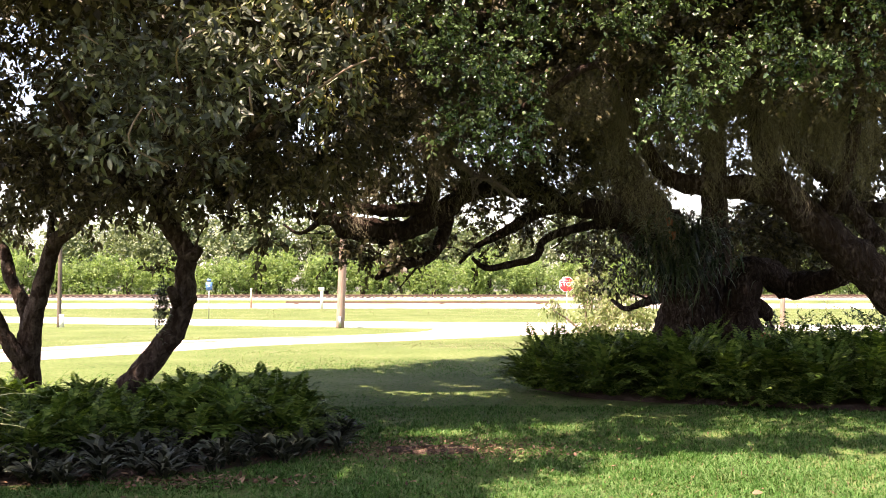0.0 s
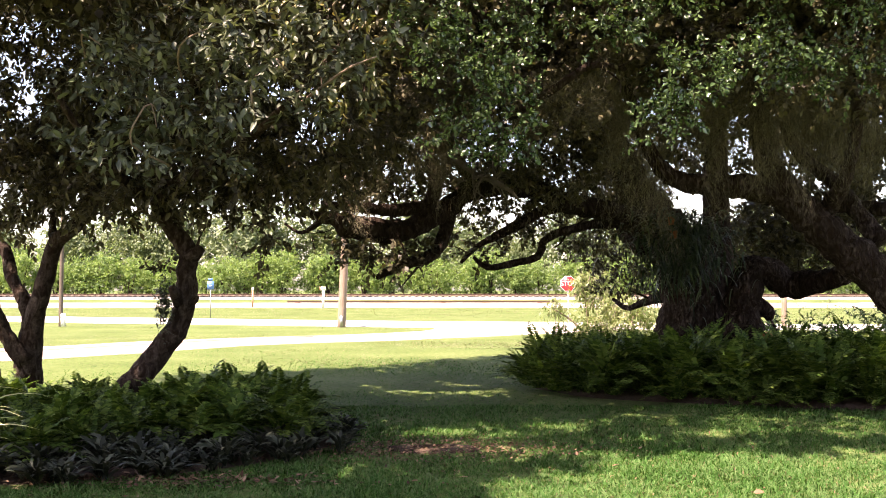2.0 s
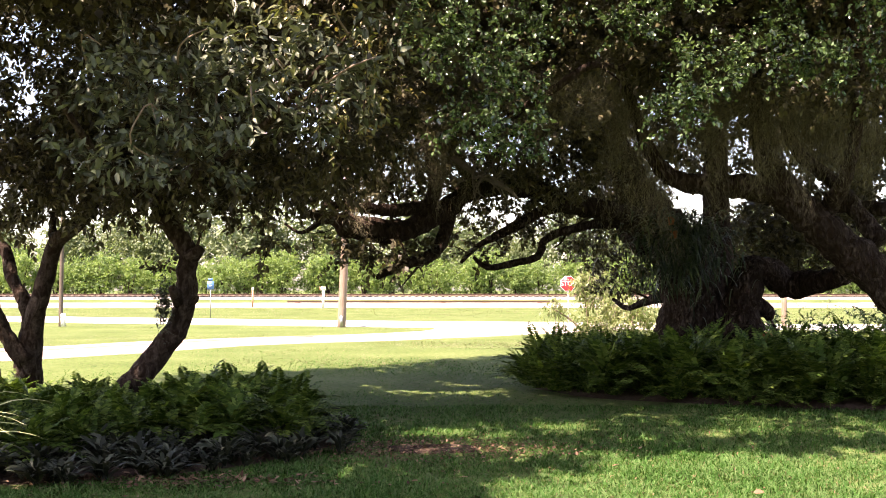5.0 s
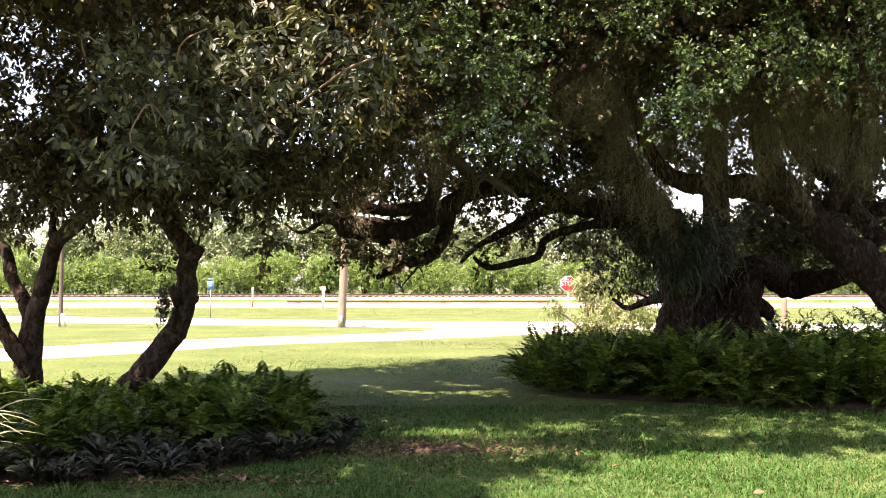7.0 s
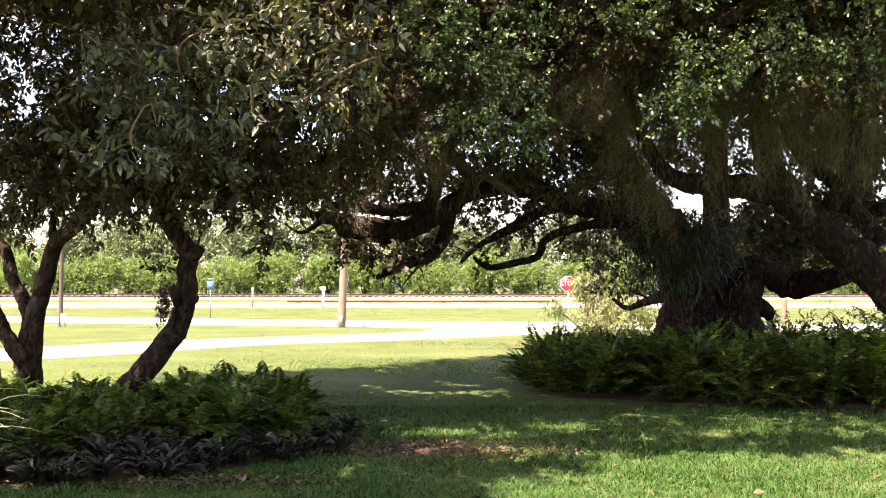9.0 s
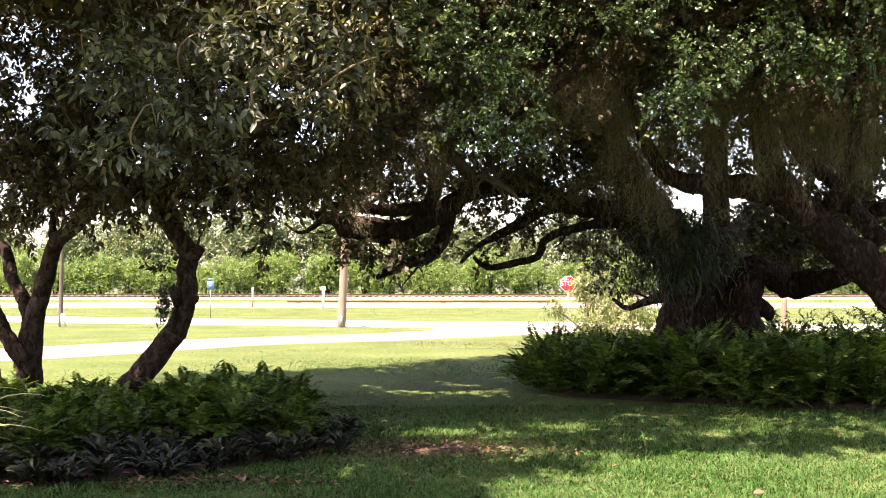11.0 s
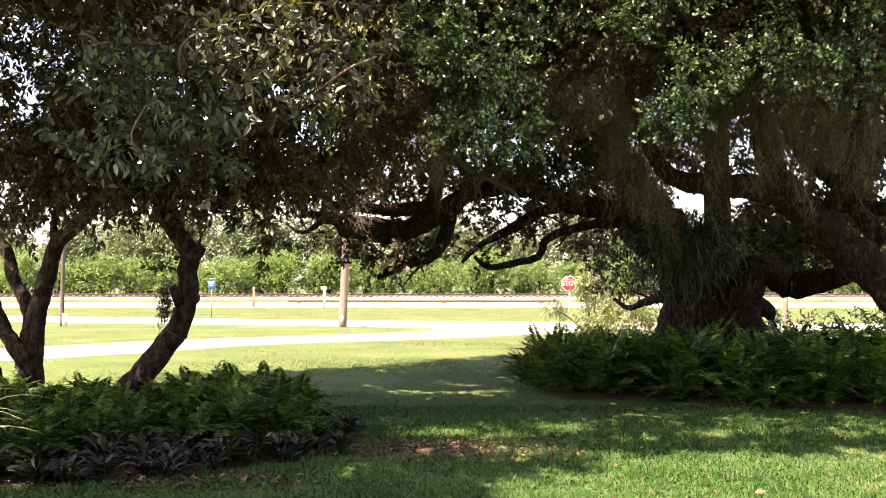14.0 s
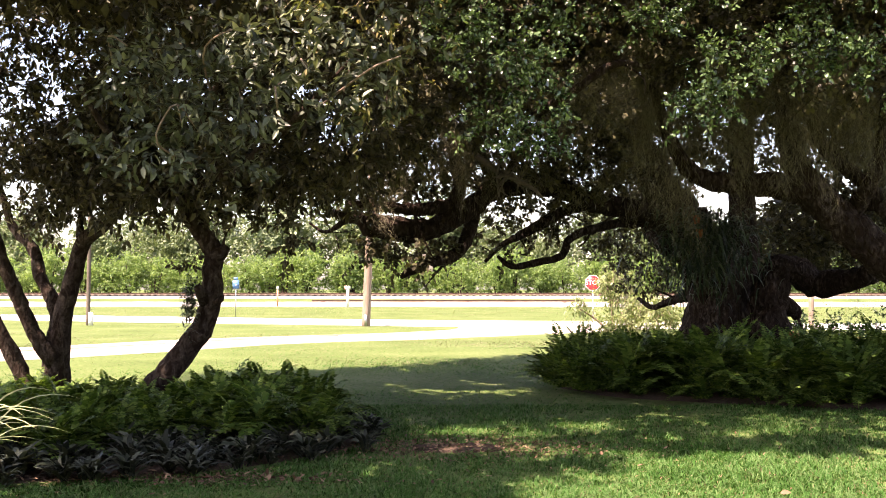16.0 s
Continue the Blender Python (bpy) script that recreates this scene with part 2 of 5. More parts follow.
def leaf_mesh(pos, way, face, size, width=0.42, fold=0.18, broad=True, droop=0.0):
    """Leaves at pos, growing along way, with their upper side towards face. Broad ones have six corners, small ones four."""
    way = unit(way)
    side = unit(np.cross(way, face))
    nor = np.cross(side, way)
    s = np.asarray(size)[:, None]
    tip = pos + way * s - nor * s * droop
    if not broad:
        m = pos + way * s * 0.5 + nor * s * fold * 0.5
        v = np.stack([pos, m + side * s * width * 0.5, tip, m - side * s * width * 0.5], 1)
        k = np.arange(len(pos))[:, None] * 4
        return v.reshape(-1, 3), np.concatenate([k + np.array([0, 1, 2, 3])])
    a = pos + way * s * 0.28 + nor * s * fold * 0.4
    b = pos + way * s * 0.66 + nor * s * (fold * 0.4 - droop * 0.4)
    v = np.stack([pos, a + side * s * width * 0.48, b + side * s * width * 0.4, tip, b - side * s * width * 0.4, a - side * s * width * 0.48], 1)
    k = np.arange(len(pos))[:, None] * 6
    return v.reshape(-1, 3), np.concatenate([k + np.array([0, 1, 2, 3]), k + np.array([0, 3, 4, 5])])


def in_blob(blob, n, shell=0.3):
    """n places in an ellipsoid (x, y, z, rx, ry, rz), thinner towards its heart."""
    c, r = np.array(blob[:3]), np.array(blob[3:6])
    d = unit(rng.normal(size=(n, 3)))
    rad = shell + (1 - shell) * rng.random(n) ** 0.6
    rad *= 0.8 + 0.35 * rng.random(n)
    return c + d * rad[:, None] * r, d


def foliage(blobs, size, per=14, length=0.5, density=1.0, broad=True, width=0.42, hang=0.3, twigs=True):
    """Sprays of leaves on thin twigs, filling the blobs. Gives the leaves and the twigs as two geometries."""
    leaves, sticks = [], []
    for blob in blobs:
        r = np.array(blob[3:6])
        want = density * (blob[6] if len(blob) > 6 else 1)
        n = max(3, int(want * 3.0 * (r[0] * r[1] + r[1] * r[2] + r[0] * r[2]) / length))
        start, out = in_blob(blob, n)
        way = unit(out * np.array([1, 1, 0.5]) + rng.normal(size=(n, 3)) * 0.6 + np.array([0, 0, -hang]))
        ln = length * (0.6 + 0.7 * rng.random(n))
        t = (np.arange(per) + 0.6) / per
        pos = start[:, None, :] + way[:, None, :] * (ln[:, None] * t)[:, :, None]
        pos[:, :, 2] -= hang * 0.35 * (ln[:, None] * t ** 2)
        pos += rng.normal(size=pos.shape) * length * 0.05
        m = n * per
        lw = unit(np.repeat(way, per, 0) * 0.5 + rng.normal(size=(m, 3)) * 0.75 + np.array([0, 0, -hang]))
        face = unit(rng.normal(size=(m, 3)) * 0.55 + np.array([-0.1, -0.25, 1.0]))
        sz = size * (0.6 + 0.6 * rng.random(m))
        leaves.append(leaf_mesh(pos.reshape(-1, 3), lw, face, sz, width, broad=broad, droop=0.1))
        if twigs:
            a, b = start, pos[:, -1]
            sd = unit(np.cross(b - a, np.array([0.2, 0.3, 1.0])))
            w = 0.006 * size / 0.1
            v = np.stack([a - sd * w, a + sd * w, b + sd * w * 0.4, b - sd * w * 0.4], 1).reshape(-1, 3)
            sticks.append((v, np.arange(n * 4).reshape(-1, 4)))
    return join(leaves), (join(sticks) if sticks else None)


# ---- ground, roads and railway ----
def ground():
    xs = np.concatenate([[-1500, -600, -200, -90], np.arange(-60, 61, 1.5), [90, 200, 600, 1500]])
    ys = np.concatenate([[-300, -60, -10, 0], np.arange(3, 64, 1.5), [67, 72, 77, 82, 83.6, 92, 100, 108, 130, 200, 500, 2500]])
    high = np.interp(ys, [0, 62, 82, 84, 88, 92, 100, 130], [0, 0, 0.27, 0.5, 0.5, 0.9, 1.0, 1.0])
    v = [(x, y, h + (0.03 * noise.noise(Vector((x * 0.2, y * 0.2, 0))) if 4 < y < 60 and abs(x) < 60 else 0)) for y, h in zip(ys, high) for x in xs]
    w = len(xs)
    i, j = np.meshgrid(np.arange(len(ys) - 1), np.arange(w - 1), indexing="ij")
    k = (i * w + j).ravel()
    return single("ground", (np.array(v), np.stack([k, k + 1, k + w + 1, k + w], 1)), LAWN, "mown green lawn, sunlit and dappled with tree shade", "lawn", kind="structure", smooth=True)


def ribbon(points, height, seed):
    """A flat way along a smooth line of (x, y, half width), with a low worn edge."""
    c = spline([(x, y, 0, w) for x, y, w in points], 0.8)
    t = np.gradient(c[:, :2], axis=0)
    t /= np.linalg.norm(t, axis=1)[:, None]
    nrm = np.stack([-t[:, 1], t[:, 0]], 1)
    rows = []
    for s, h in ((-1.06, -0.06), (-1, height), (-0.5, height + 0.015), (0, height + 0.03), (0.5, height + 0.015), (1, height), (1.06, -0.06)):
        off = np.array([c[i, 3] * s + 0.22 * noise.noise(Vector((i * 0.35, s, seed))) * abs(s) for i in range(len(c))])
        rows.append(np.column_stack([c[:, :2] + nrm * off[:, None], np.full(len(c), h)]))
    v = np.stack(rows, 1)
    n = len(c)
    i, k = np.meshgrid(np.arange(n - 1), np.arange(6), indexing="ij")
    b = (i * 7 + k).ravel()
    return v.reshape(-1, 3), np.stack([b, b + 7, b + 8, b + 1], 1)


def sky_blockers():
    """Unseen walls and eaves board, added behind the camera to cut sky light."""
    v1, f1 = box(0, -2.2, 2.3, 26, 0.3, 4.6)
    single("wall_sky_blocker", (v1, f1), STUCCO, "plain unseen stucco wall added to block sky light", "wall", kind="structure")
    # upper wall added on the right so the oak trunk gets less sky light
    single("wall_sky_blocker_upper", box(8.2, -2.25, 6.0, 12, 0.3, 2.8), STUCCO, "plain unseen upper wall added to block more sky light", "wall", kind="structure")
    single("eaves", box(0, -1.66, 4.52, 27, 0.76, 0.16), WHITE, "unseen white eaves board added to the blocking wall", "eaves", kind="structure")


sky_blockers()
ground()
single("road", ribbon([(-120, 100, 3.8), (-60, 74, 3.8), (-26, 60.5, 3.9), (-5, 52, 3.6), (8, 48.6, 4), (19, 46.5, 3.2), (60, 42, 3.2)], 0.05, 1.0),
       ROAD, "sun-bleached pale concrete road beyond the lawn", "road", kind="structure", smooth=True)
single("driveway", ribbon([(-30, 12, 1.9), (-17, 20.5, 1.9), (-11, 27, 1.9), (-7, 32.6, 1.7), (-2.6, 36, 1.6), (1.2, 40, 2.2), (4, 46, 4.5)], 0.08, 2.0),
       DRIVE, "pale shell driveway curving to the road", "driveway", kind="structure", smooth=True)


single("driveway_strip", ribbon([(-30, 12.1, 0.3), (-17, 20.6, 0.34), (-11, 27.1, 0.36), (-7, 32.7, 0.3), (-4.4, 34.9, 0.06)], 0.13, 5.0),
       EARTH, "worn earth strip between the driveway's wheel tracks", "driveway strip", kind="structure", smooth=True)


def bank(name, rows, label):
    xs = np.arange(-95, 100, 1.0)
    v = [(x, y + (0.35 * noise.noise(Vector((x * 0.5, y, 3))) if k in (0, len(rows) - 1) else 0), z + 0.05 * noise.noise(Vector((x * 0.9, y * 2, 0)))) for k, (y, z) in enumerate(rows) for x in xs]
    w = len(xs)
    i, j = np.meshgrid(np.arange(len(rows) - 1), np.arange(w - 1), indexing="ij")
    k = (i * w + j).ravel()
    return single(name, (np.array(v), np.stack([k, k + 1, k + w + 1, k + w], 1)), BALLAST, label, "ballast", kind="structure", smooth=True)


bank("ballast", [(81.6, 0.1), (82.4, 0.36), (83.6, 0.62), (90.2, 0.66), (92.6, 1.08), (98, 1.1), (100, 0.7)], "white limestone railway ballast bank")


def rail_geo(x0, x1, y, z):
    prof = [(-0.07, 0), (0.07, 0), (0.07, 0.015), (0.012, 0.035), (0.012, 0.12), (0.036, 0.13), (0.036, 0.165), (-0.036, 0.165), (-0.036, 0.13), (-0.012, 0.12), (-0.012, 0.035), (-0.07, 0.015)]
    v = [(x, y + p, z + q) for x in (x0, x1) for p, q in prof]
    n = len(prof)
    return np.array(v), np.array([(k, (k + 1) % n, n + (k + 1) % n, n + k) for k in range(n)])


track = thing("railway_track", (0, 95, 1.1), "rusty steel railway track on white ballast", "railway")
for y in (94.4, 95.85):
    part("rail", rail_geo(-92, 95, y, 1.2), RUST, track)
first = part("sleeper", box(0, 95.1, 1.15, 0.24, 2.6, 0.16), TIE, track)
for x in np.arange(-62, 64, 0.62):
    ob = new("sleeper", first.data)
    ob.parent, ob.location = track, (x, 0, 0.005 * (x % 3))
first.location.x = 64.2
single("loose_rail", join([rail_geo(-12.9, 9.5, 84.5, 0.68), box(-12, 84.5, 0.66, 0.3, 0.5, 0.1), box(0, 84.5, 0.66, 0.3, 0.5, 0.1), box(8, 84.5, 0.66, 0.3, 0.5, 0.1)]),
       RUST, "spare rusty rail lying on the ballast", "rail")

# ---- far shrubs and trees ----
def shrub_model(name, rx, rz, leaf, mat, n, label, category, group, thick):
    ob = thing(name, (0, 0, 0), label, category, group)
    blobs = [(rng.normal() * rx * 0.45, rng.normal() * rx * 0.3, rz * (0.3 + 0.55 * rng.random()), rx * 0.45, rx * 0.45, rz * 0.3) for _ in range(n)]
    blobs.append((0, 0, rz * 0.4, rx * 0.8, rx * 0.6, rz * 0.38))
    lv, _ = foliage(blobs, leaf, 12, leaf * 3.0, thick, False, 0.55, 0.0, False)
    part("crown", lv, mat, ob)
    for k in range(3):
        a = k * 2.1 + rng.random()
        part("stem", tube([(0.1 * math.cos(a), 0.1 * math.sin(a), -0.1, rx * 0.05), (rx * 0.15 * math.cos(a), rx * 0.15 * math.sin(a), rz * 0.3, rx * 0.035), (rx * 0.4 * math.cos(a), rx * 0.4 * math.sin(a), rz * 0.75, rx * 0.012)], 7, step=0.4), BARK_GREY, ob)
    return ob


def scatter(models, places):
    used = set()
    for i, (x, y, z, s, turn) in enumerate(places):
        ob = models[i % len(models)]
        if ob.name in used:
            ob = copy_thing(ob, pose(0, 0, 0))
        used.add(ob.name)
        ob.scale = (s, s, s * (0.9 + 0.2 * rng.random()))
        ob.location, ob.rotation_euler = (x, y, z), (0, 0, turn)


shrubs = [shrub_model("shrub", 2.6, 4.9, 0.29, HEDGE, 10, "bright green sunlit shrub behind the railway", "shrub", "shrubs along the railway", 2.0) for _ in range(4)]
scatter(shrubs, [(x + rng.normal() * 0.4, 104.5 + rng.random() * 2.5, 0.8, 0.7 + 0.28 * rng.random(), rng.random() * 6.3) for x in np.arange(-49, 48, 2.7)])
far_trees = [shrub_model("tree", 4.5, 9.6, 0.55, FAR_TREE, 12, "distant dark green broadleaf tree beyond the railway", "tree", "distant trees", 1.2) for _ in range(3)]
scatter(far_trees, [(x + rng.normal() * 1.5, 122 + rng.random() * 16, 0.9, 0.8 + 0.42 * rng.random(), rng.random() * 6.3) for x in np.arange(-62, 62, 4.2)])


# ---- poles, posts and signs ----
def poles():
    ob = thing("utility_pole", (-4.68, 47, 0.04), "tall weathered wooden utility pole on the roadside lawn", "utility pole")
    x, y = ob.location.x, ob.location.y
    part("pole", tube([(x, y, -0.2, 0.2), (x + 0.1, y, 2.5, 0.18), (x + 0.2, y, 5, 0.165), (x + 0.35, y, 9.5, 0.14)], 14, 0.03, 0.5), POLE_WOOD, ob, smooth=True)
    part("guard_plate", box(x + 0.02, y - 0.2, 0.28, 0.12, 0.02, 0.5), STEEL, ob, "pale metal guard strip")
    ob = thing("utility_pole", (-17.98, 48, 0.03), "slim grey utility pole with a white pedestal box", "utility pole")
    x, y = ob.location.x, ob.location.y
    part("pole", tube([(x, y, -0.2, 0.1), (x + 0.02, y, 4, 0.09), (x + 0.05, y, 9, 0.07)], 12, 0.03, 0.5), TIE, ob, smooth=True)
    part("pedestal", box(x + 0.2, y - 0.2, 0.3, 0.2, 0.16, 0.62, 0.03), WHITE, ob, "white painted utility pedestal")
    ob = thing("fence_post", (14.71, 44, 0.1), "reddish wooden post beside the road", "post")
    x, y = ob.location.x, ob.location.y
    part("pole", tube([(x, y, -0.2, 0.12), (x, y, 0.8, 0.115), (x, y, 1.45, 0.11)], 12, 0.05, 0.3), POLE_WOOD, ob, smooth=True)


def plate(x, y, z, r, n, turn, depth=0.012):
    ring = [(x + r * math.cos(turn + 2 * math.pi * k / n), z + r * math.sin(turn + 2 * math.pi * k / n)) for k in range(n)]
    v = [(p, y - depth / 2, q) for p, q in ring] + [(p, y + depth / 2, q) for p, q in ring] + [(x, y - depth / 2, z), (x, y + depth / 2, z)]
    f = [(k, (k + 1) % n, n + (k + 1) % n, n + k) for k in range(n)]
    f2 = [((k + 1) % n, k, 2 * n) for k in range(n)] + [(n + k, n + (k + 1) % n, 2 * n + 1) for k in range(n)]
    return np.array(v), [np.array(f), np.array(f2)]


def signs():
    ob = thing("stop_sign", (6.14, 50, -0.01), "red octagonal stop sign on a steel post", "road sign")
    x, y = ob.location.x, ob.location.y
    part("post", box(x, y + 0.04, 1.05, 0.06, 0.05, 2.3), STEEL, ob)
    part("border", plate(x, y, 2.02, 0.4, 8, math.pi / 8), WHITE, ob, "white sign border")
    part("face", plate(x, y - 0.012, 2.02, 0.375, 8, math.pi / 8), RED, ob)
    word = bpy.data.curves.new("word", "FONT")
    word.body, word.size, word.align_x, word.align_y, word.extrude = "STOP", 0.3, "CENTER", "CENTER", 0.003
    word.materials.append(WHITE)
    letters = new("lettering", word)
    letters.parent = ob
    letters.matrix_basis = pose(0, -0.026, 2.02 - ob.location.z, 90, 0, 0)
    tagged(letters, "white capital letters")
    ob = thing("blue_sign", (-14.14, 62, 0.02), "small blue road sign on a thin steel post", "road sign")
    x, y = ob.location.x, ob.location.y
    part("post", box(x, y + 0.04, 1.05, 0.05, 0.05, 2.3), STEEL, ob)
    part("face", box(x, y, 2.0, 0.4, 0.02, 0.5), BLUE, ob)
    part("top_plate", box(x, y, 2.36, 0.26, 0.02, 0.16), BLUE, ob)
    part("bar", box(x, y - 0.014, 1.98, 0.12, 0.006, 0.05), WHITE, ob, "white symbol bar")
    ob = thing("marker_post", (-9.39, 80, 0.33), "white painted trackside marker post", "marker")
    x, y, z = ob.location
    part("post", box(x, y, z + 0.7, 0.2, 0.1, 1.5, 0.03), WHITE, ob)
    part("cap", box(x, y, z + 1.5, 0.38, 0.12, 0.28, 0.05), WHITE, ob)
    part("badge", box(x - 0.22, y + 0.02, z + 1.5, 0.14, 0.08, 0.3), ORANGE, ob, "rusty red badge")
    ob = thing("marker_post", (-14.93, 80, 0.42), "slim orange trackside marker with a white tip", "marker")
    x, y, z = ob.location
    part("post", box(x, y, z + 0.6, 0.13, 0.08, 1.3, 0.02), ORANGE, ob)
    part("cap", box(x, y, z + 1.38, 0.14, 0.09, 0.25, 0.02), WHITE, ob)


poles()
signs()

far_pole = thing("utility_pole", (-29.97, 140, 4.73), "distant grey utility pole with a crossarm behind the trees", "utility pole")
x, y, z = far_pole.location
part("pole", tube([(x, y, 0.8, 0.22), (x, y, 5, 0.2), (x + 0.05, y, 9.6, 0.16)], 10, 0.02, 0.6), STEEL, far_pole, smooth=True)
part("crossarm", box(x, y - 0.2, 9.0, 2.6, 0.14, 0.16), STEEL, far_pole)
for k in (-1.1, 0, 1.1):
    part("wire", tube([(x + k * 0.2 - 60, y + 2, 9.4 + k * 0.2, 0.022), (x + k * 0.2 - 30, y + 1, 8.7 + k * 0.2, 0.022), (x + k * 0.2, y, 9.2 + k * 0.2, 0.022), (x + k * 0.2 + 30, y - 1, 8.7 + k * 0.2, 0.022), (x + k * 0.2 + 60, y - 2, 9.4 + k * 0.2, 0.022)], 5, 0, 3), TIE, far_pole)

# ---- the live oak ----
def limbs(parent, rows, mat):
    for k, r in enumerate(rows):
        part("limb", tube(r, 16 if max(q[3] for q in r) > 0.1 else 9, 0.2, 0.09, k * 3.1), mat, parent, smooth=True)


oak = thing("live_oak", (5.22, 20.5, 0.34), "massive spreading live oak with dark furrowed bark", "tree")
part("trunk", tube([(4.89, 20.5, 0.16, 0.78), (4.94, 20.5, 0.73, 0.66), (4.97, 20.5, 1.41, 0.6), (4.82, 20.5, 2.2, 0.58), (4.49, 20.5, 2.88, 0.46), (3.79, 20, 3.63, 0.36), (3.08, 19, 4.71, 0.28), (2.38, 18, 5.97, 0.2), (1.97, 17, 7.17, 0.14)], 26, 0.2, 0.1, 1), BARK, oak, smooth=True)
part("trunk", tube([(5.81, 20, 0.2, 0.5), (5.84, 20, 0.75, 0.42), (5.9, 20, 1.63, 0.36), (6.17, 20, 2.08, 0.33), (6.83, 20, 1.82, 0.27), (7.2, 19.5, 1.87, 0.22), (7.54, 19, 2.01, 0.16)], 20, 0.22, 0.1, 2), BARK, oak, smooth=True)
part("trunk", tube([(5.85, 22, 0.17, 0.5), (6.04, 22.5, 1.88, 0.4), (6.18, 23, 3.16, 0.32), (6.17, 23, 4.44, 0.28), (6.14, 23, 5.99, 0.26), (6.01, 23, 8.32, 0.22)], 14, 0.1, 0.16, 5), BARK, oak, smooth=True)
def shoots(parent, rows, mat, each, length, seed):
    """Crooked bare shoots that leave the limbs at odd angles."""
    r = np.random.default_rng(seed)
    for row in rows:
        c = spline(row, 0.15)
        for _ in range(each):
            p = c[r.integers(len(c) // 4, len(c) - 1)]
            d = unit(r.normal(size=3) * np.array([1, 0.6, 0.8]))
            ln = length * (0.5 + r.random())
            q1 = p[:3] + d * ln * 0.5 + r.normal(size=3) * 0.08
            q2 = q1 + (d + r.normal(size=3) * 0.5) * ln * 0.5
            rad = min(0.03, p[3] * 0.35)
            part("shoot", tube([(*p[:3], rad), (*q1, rad * 0.7), (*q2, rad * 0.25)], 6, 0.2, 0.12, seed), mat, parent, smooth=True)


OAK_LIMBS = [
    [(4.07, 20, 2.97, 0.3), (3.21, 19.5, 3.21, 0.22), (2.28, 19, 3.33, 0.2), (1.5, 18.5, 3.59, 0.19), (0.56, 18, 3.49, 0.19), (0.06, 17.5, 3.1, 0.18), (-0.37, 17, 2.82, 0.17), (-0.78, 16.8, 2.67, 0.19), (-1.33, 16.6, 2.71, 0.19), (-1.61, 16.5, 2.78, 0.19), (-1.8, 16.5, 2.87, 0.1), (-2.18, 16.4, 2.94, 0.06)],
    [(0.51, 18, 3.49, 0.15), (0.16, 17.6, 3.11, 0.12), (0.01, 17.2, 2.6, 0.11), (-0.18, 17, 2.3, 0.1), (-0.6, 16.8, 2.13, 0.09), (-0.92, 16.7, 2, 0.07), (-1.07, 16.6, 1.9, 0.04)],
    [(3.73, 20, 3.02, 0.12), (3.04, 19.5, 2.98, 0.09), (2.33, 19, 2.82, 0.08), (1.89, 18.8, 2.63, 0.07), (1.71, 18.6, 2.31, 0.07), (1.19, 18.5, 2.17, 0.06), (0.8, 18.4, 2.11, 0.05), (0.55, 18.4, 2.3, 0.03)],
    [(2.75, 19.3, 3.37, 0.13), (1.93, 19.2, 3.21, 0.11), (1.38, 19, 2.92, 0.1), (1.01, 19, 2.71, 0.08), (0.64, 19, 2.52, 0.05), (0.33, 19, 2.22, 0.03)],
    [(-0.23, 17, 3.11, 0.12), (-0.86, 16.5, 3, 0.1), (-1.39, 16.2, 3.03, 0.08), (-1.9, 16, 3.05, 0.05)],
    [(-1.69, 16.5, 2.76, 0.09), (-1.88, 16.6, 2.89, 0.07), (-2.32, 16.8, 2.65, 0.03), (-2.64, 17, 2.81, 0.02)],
    [(4.15, 21, 2.56, 0.2), (3.96, 22, 2.85, 0.13), (3.85, 23, 3.41, 0.09), (3.55, 24, 4.16, 0.05)],
    [(4.78, 21, 1.63, 0.14), (4.34, 22, 1.44, 0.08), (4.06, 22.5, 1.31, 0.06), (3.84, 23, 1.5, 0.04)],
    [(2.47, 16, 5.31, 0.06), (2.22, 15.8, 5.16, 0.06), (1.88, 15.6, 4.96, 0.04), (1.65, 15.5, 4.76, 0.02)],
    [(0.56, 18, 3.54, 0.12), (0.15, 17, 4.2, 0.09), (0.41, 16, 4.95, 0.07), (0.64, 15, 5.85, 0.05)],
    [(3.43, 19.5, 4.02, 0.18), (2.17, 18, 4.85, 0.12), (1.04, 16, 5.22, 0.08), (0.13, 14.5, 5.55, 0.05)],
    [(-0.7, 16.9, 2.6, 0.14), (-0.35, 16.9, 2.95, 0.13), (-0.13, 16.9, 3.42, 0.12), (-0.3, 16.9, 4.2, 0.08)],
    [(0.9, 13.4, 4.0, 0.06), (1.4, 12.3, 4.18, 0.05), (1.78, 12.2, 4.41, 0.045), (2.3, 12.8, 4.5, 0.03)],
    [(5.92, 20, 1.47, 0.2), (6.21, 20.1, 1.39, 0.17), (6.42, 20.2, 1.28, 0.14), (6.48, 20.2, 1.12, 0.07)],
]
limbs(oak, OAK_LIMBS, BARK)
shoots(oak, OAK_LIMBS, BARK, 4, 0.5, 4)
shoots(oak, [[(0.3, 15.2, 3.3, 0.05), (0.6, 15.1, 3.4, 0.045), (0.95, 15.0, 3.2, 0.04)]], TIE, 26, 0.32, 8)
part("limb", tube([(0.15, 15.3, 3.7, 0.05), (0.5, 15.2, 3.45, 0.04), (0.95, 15.0, 3.2, 0.03), (1.15, 15.0, 3.0, 0.015)], 8, 0.2, 0.08, 3), TIE, oak, smooth=True)

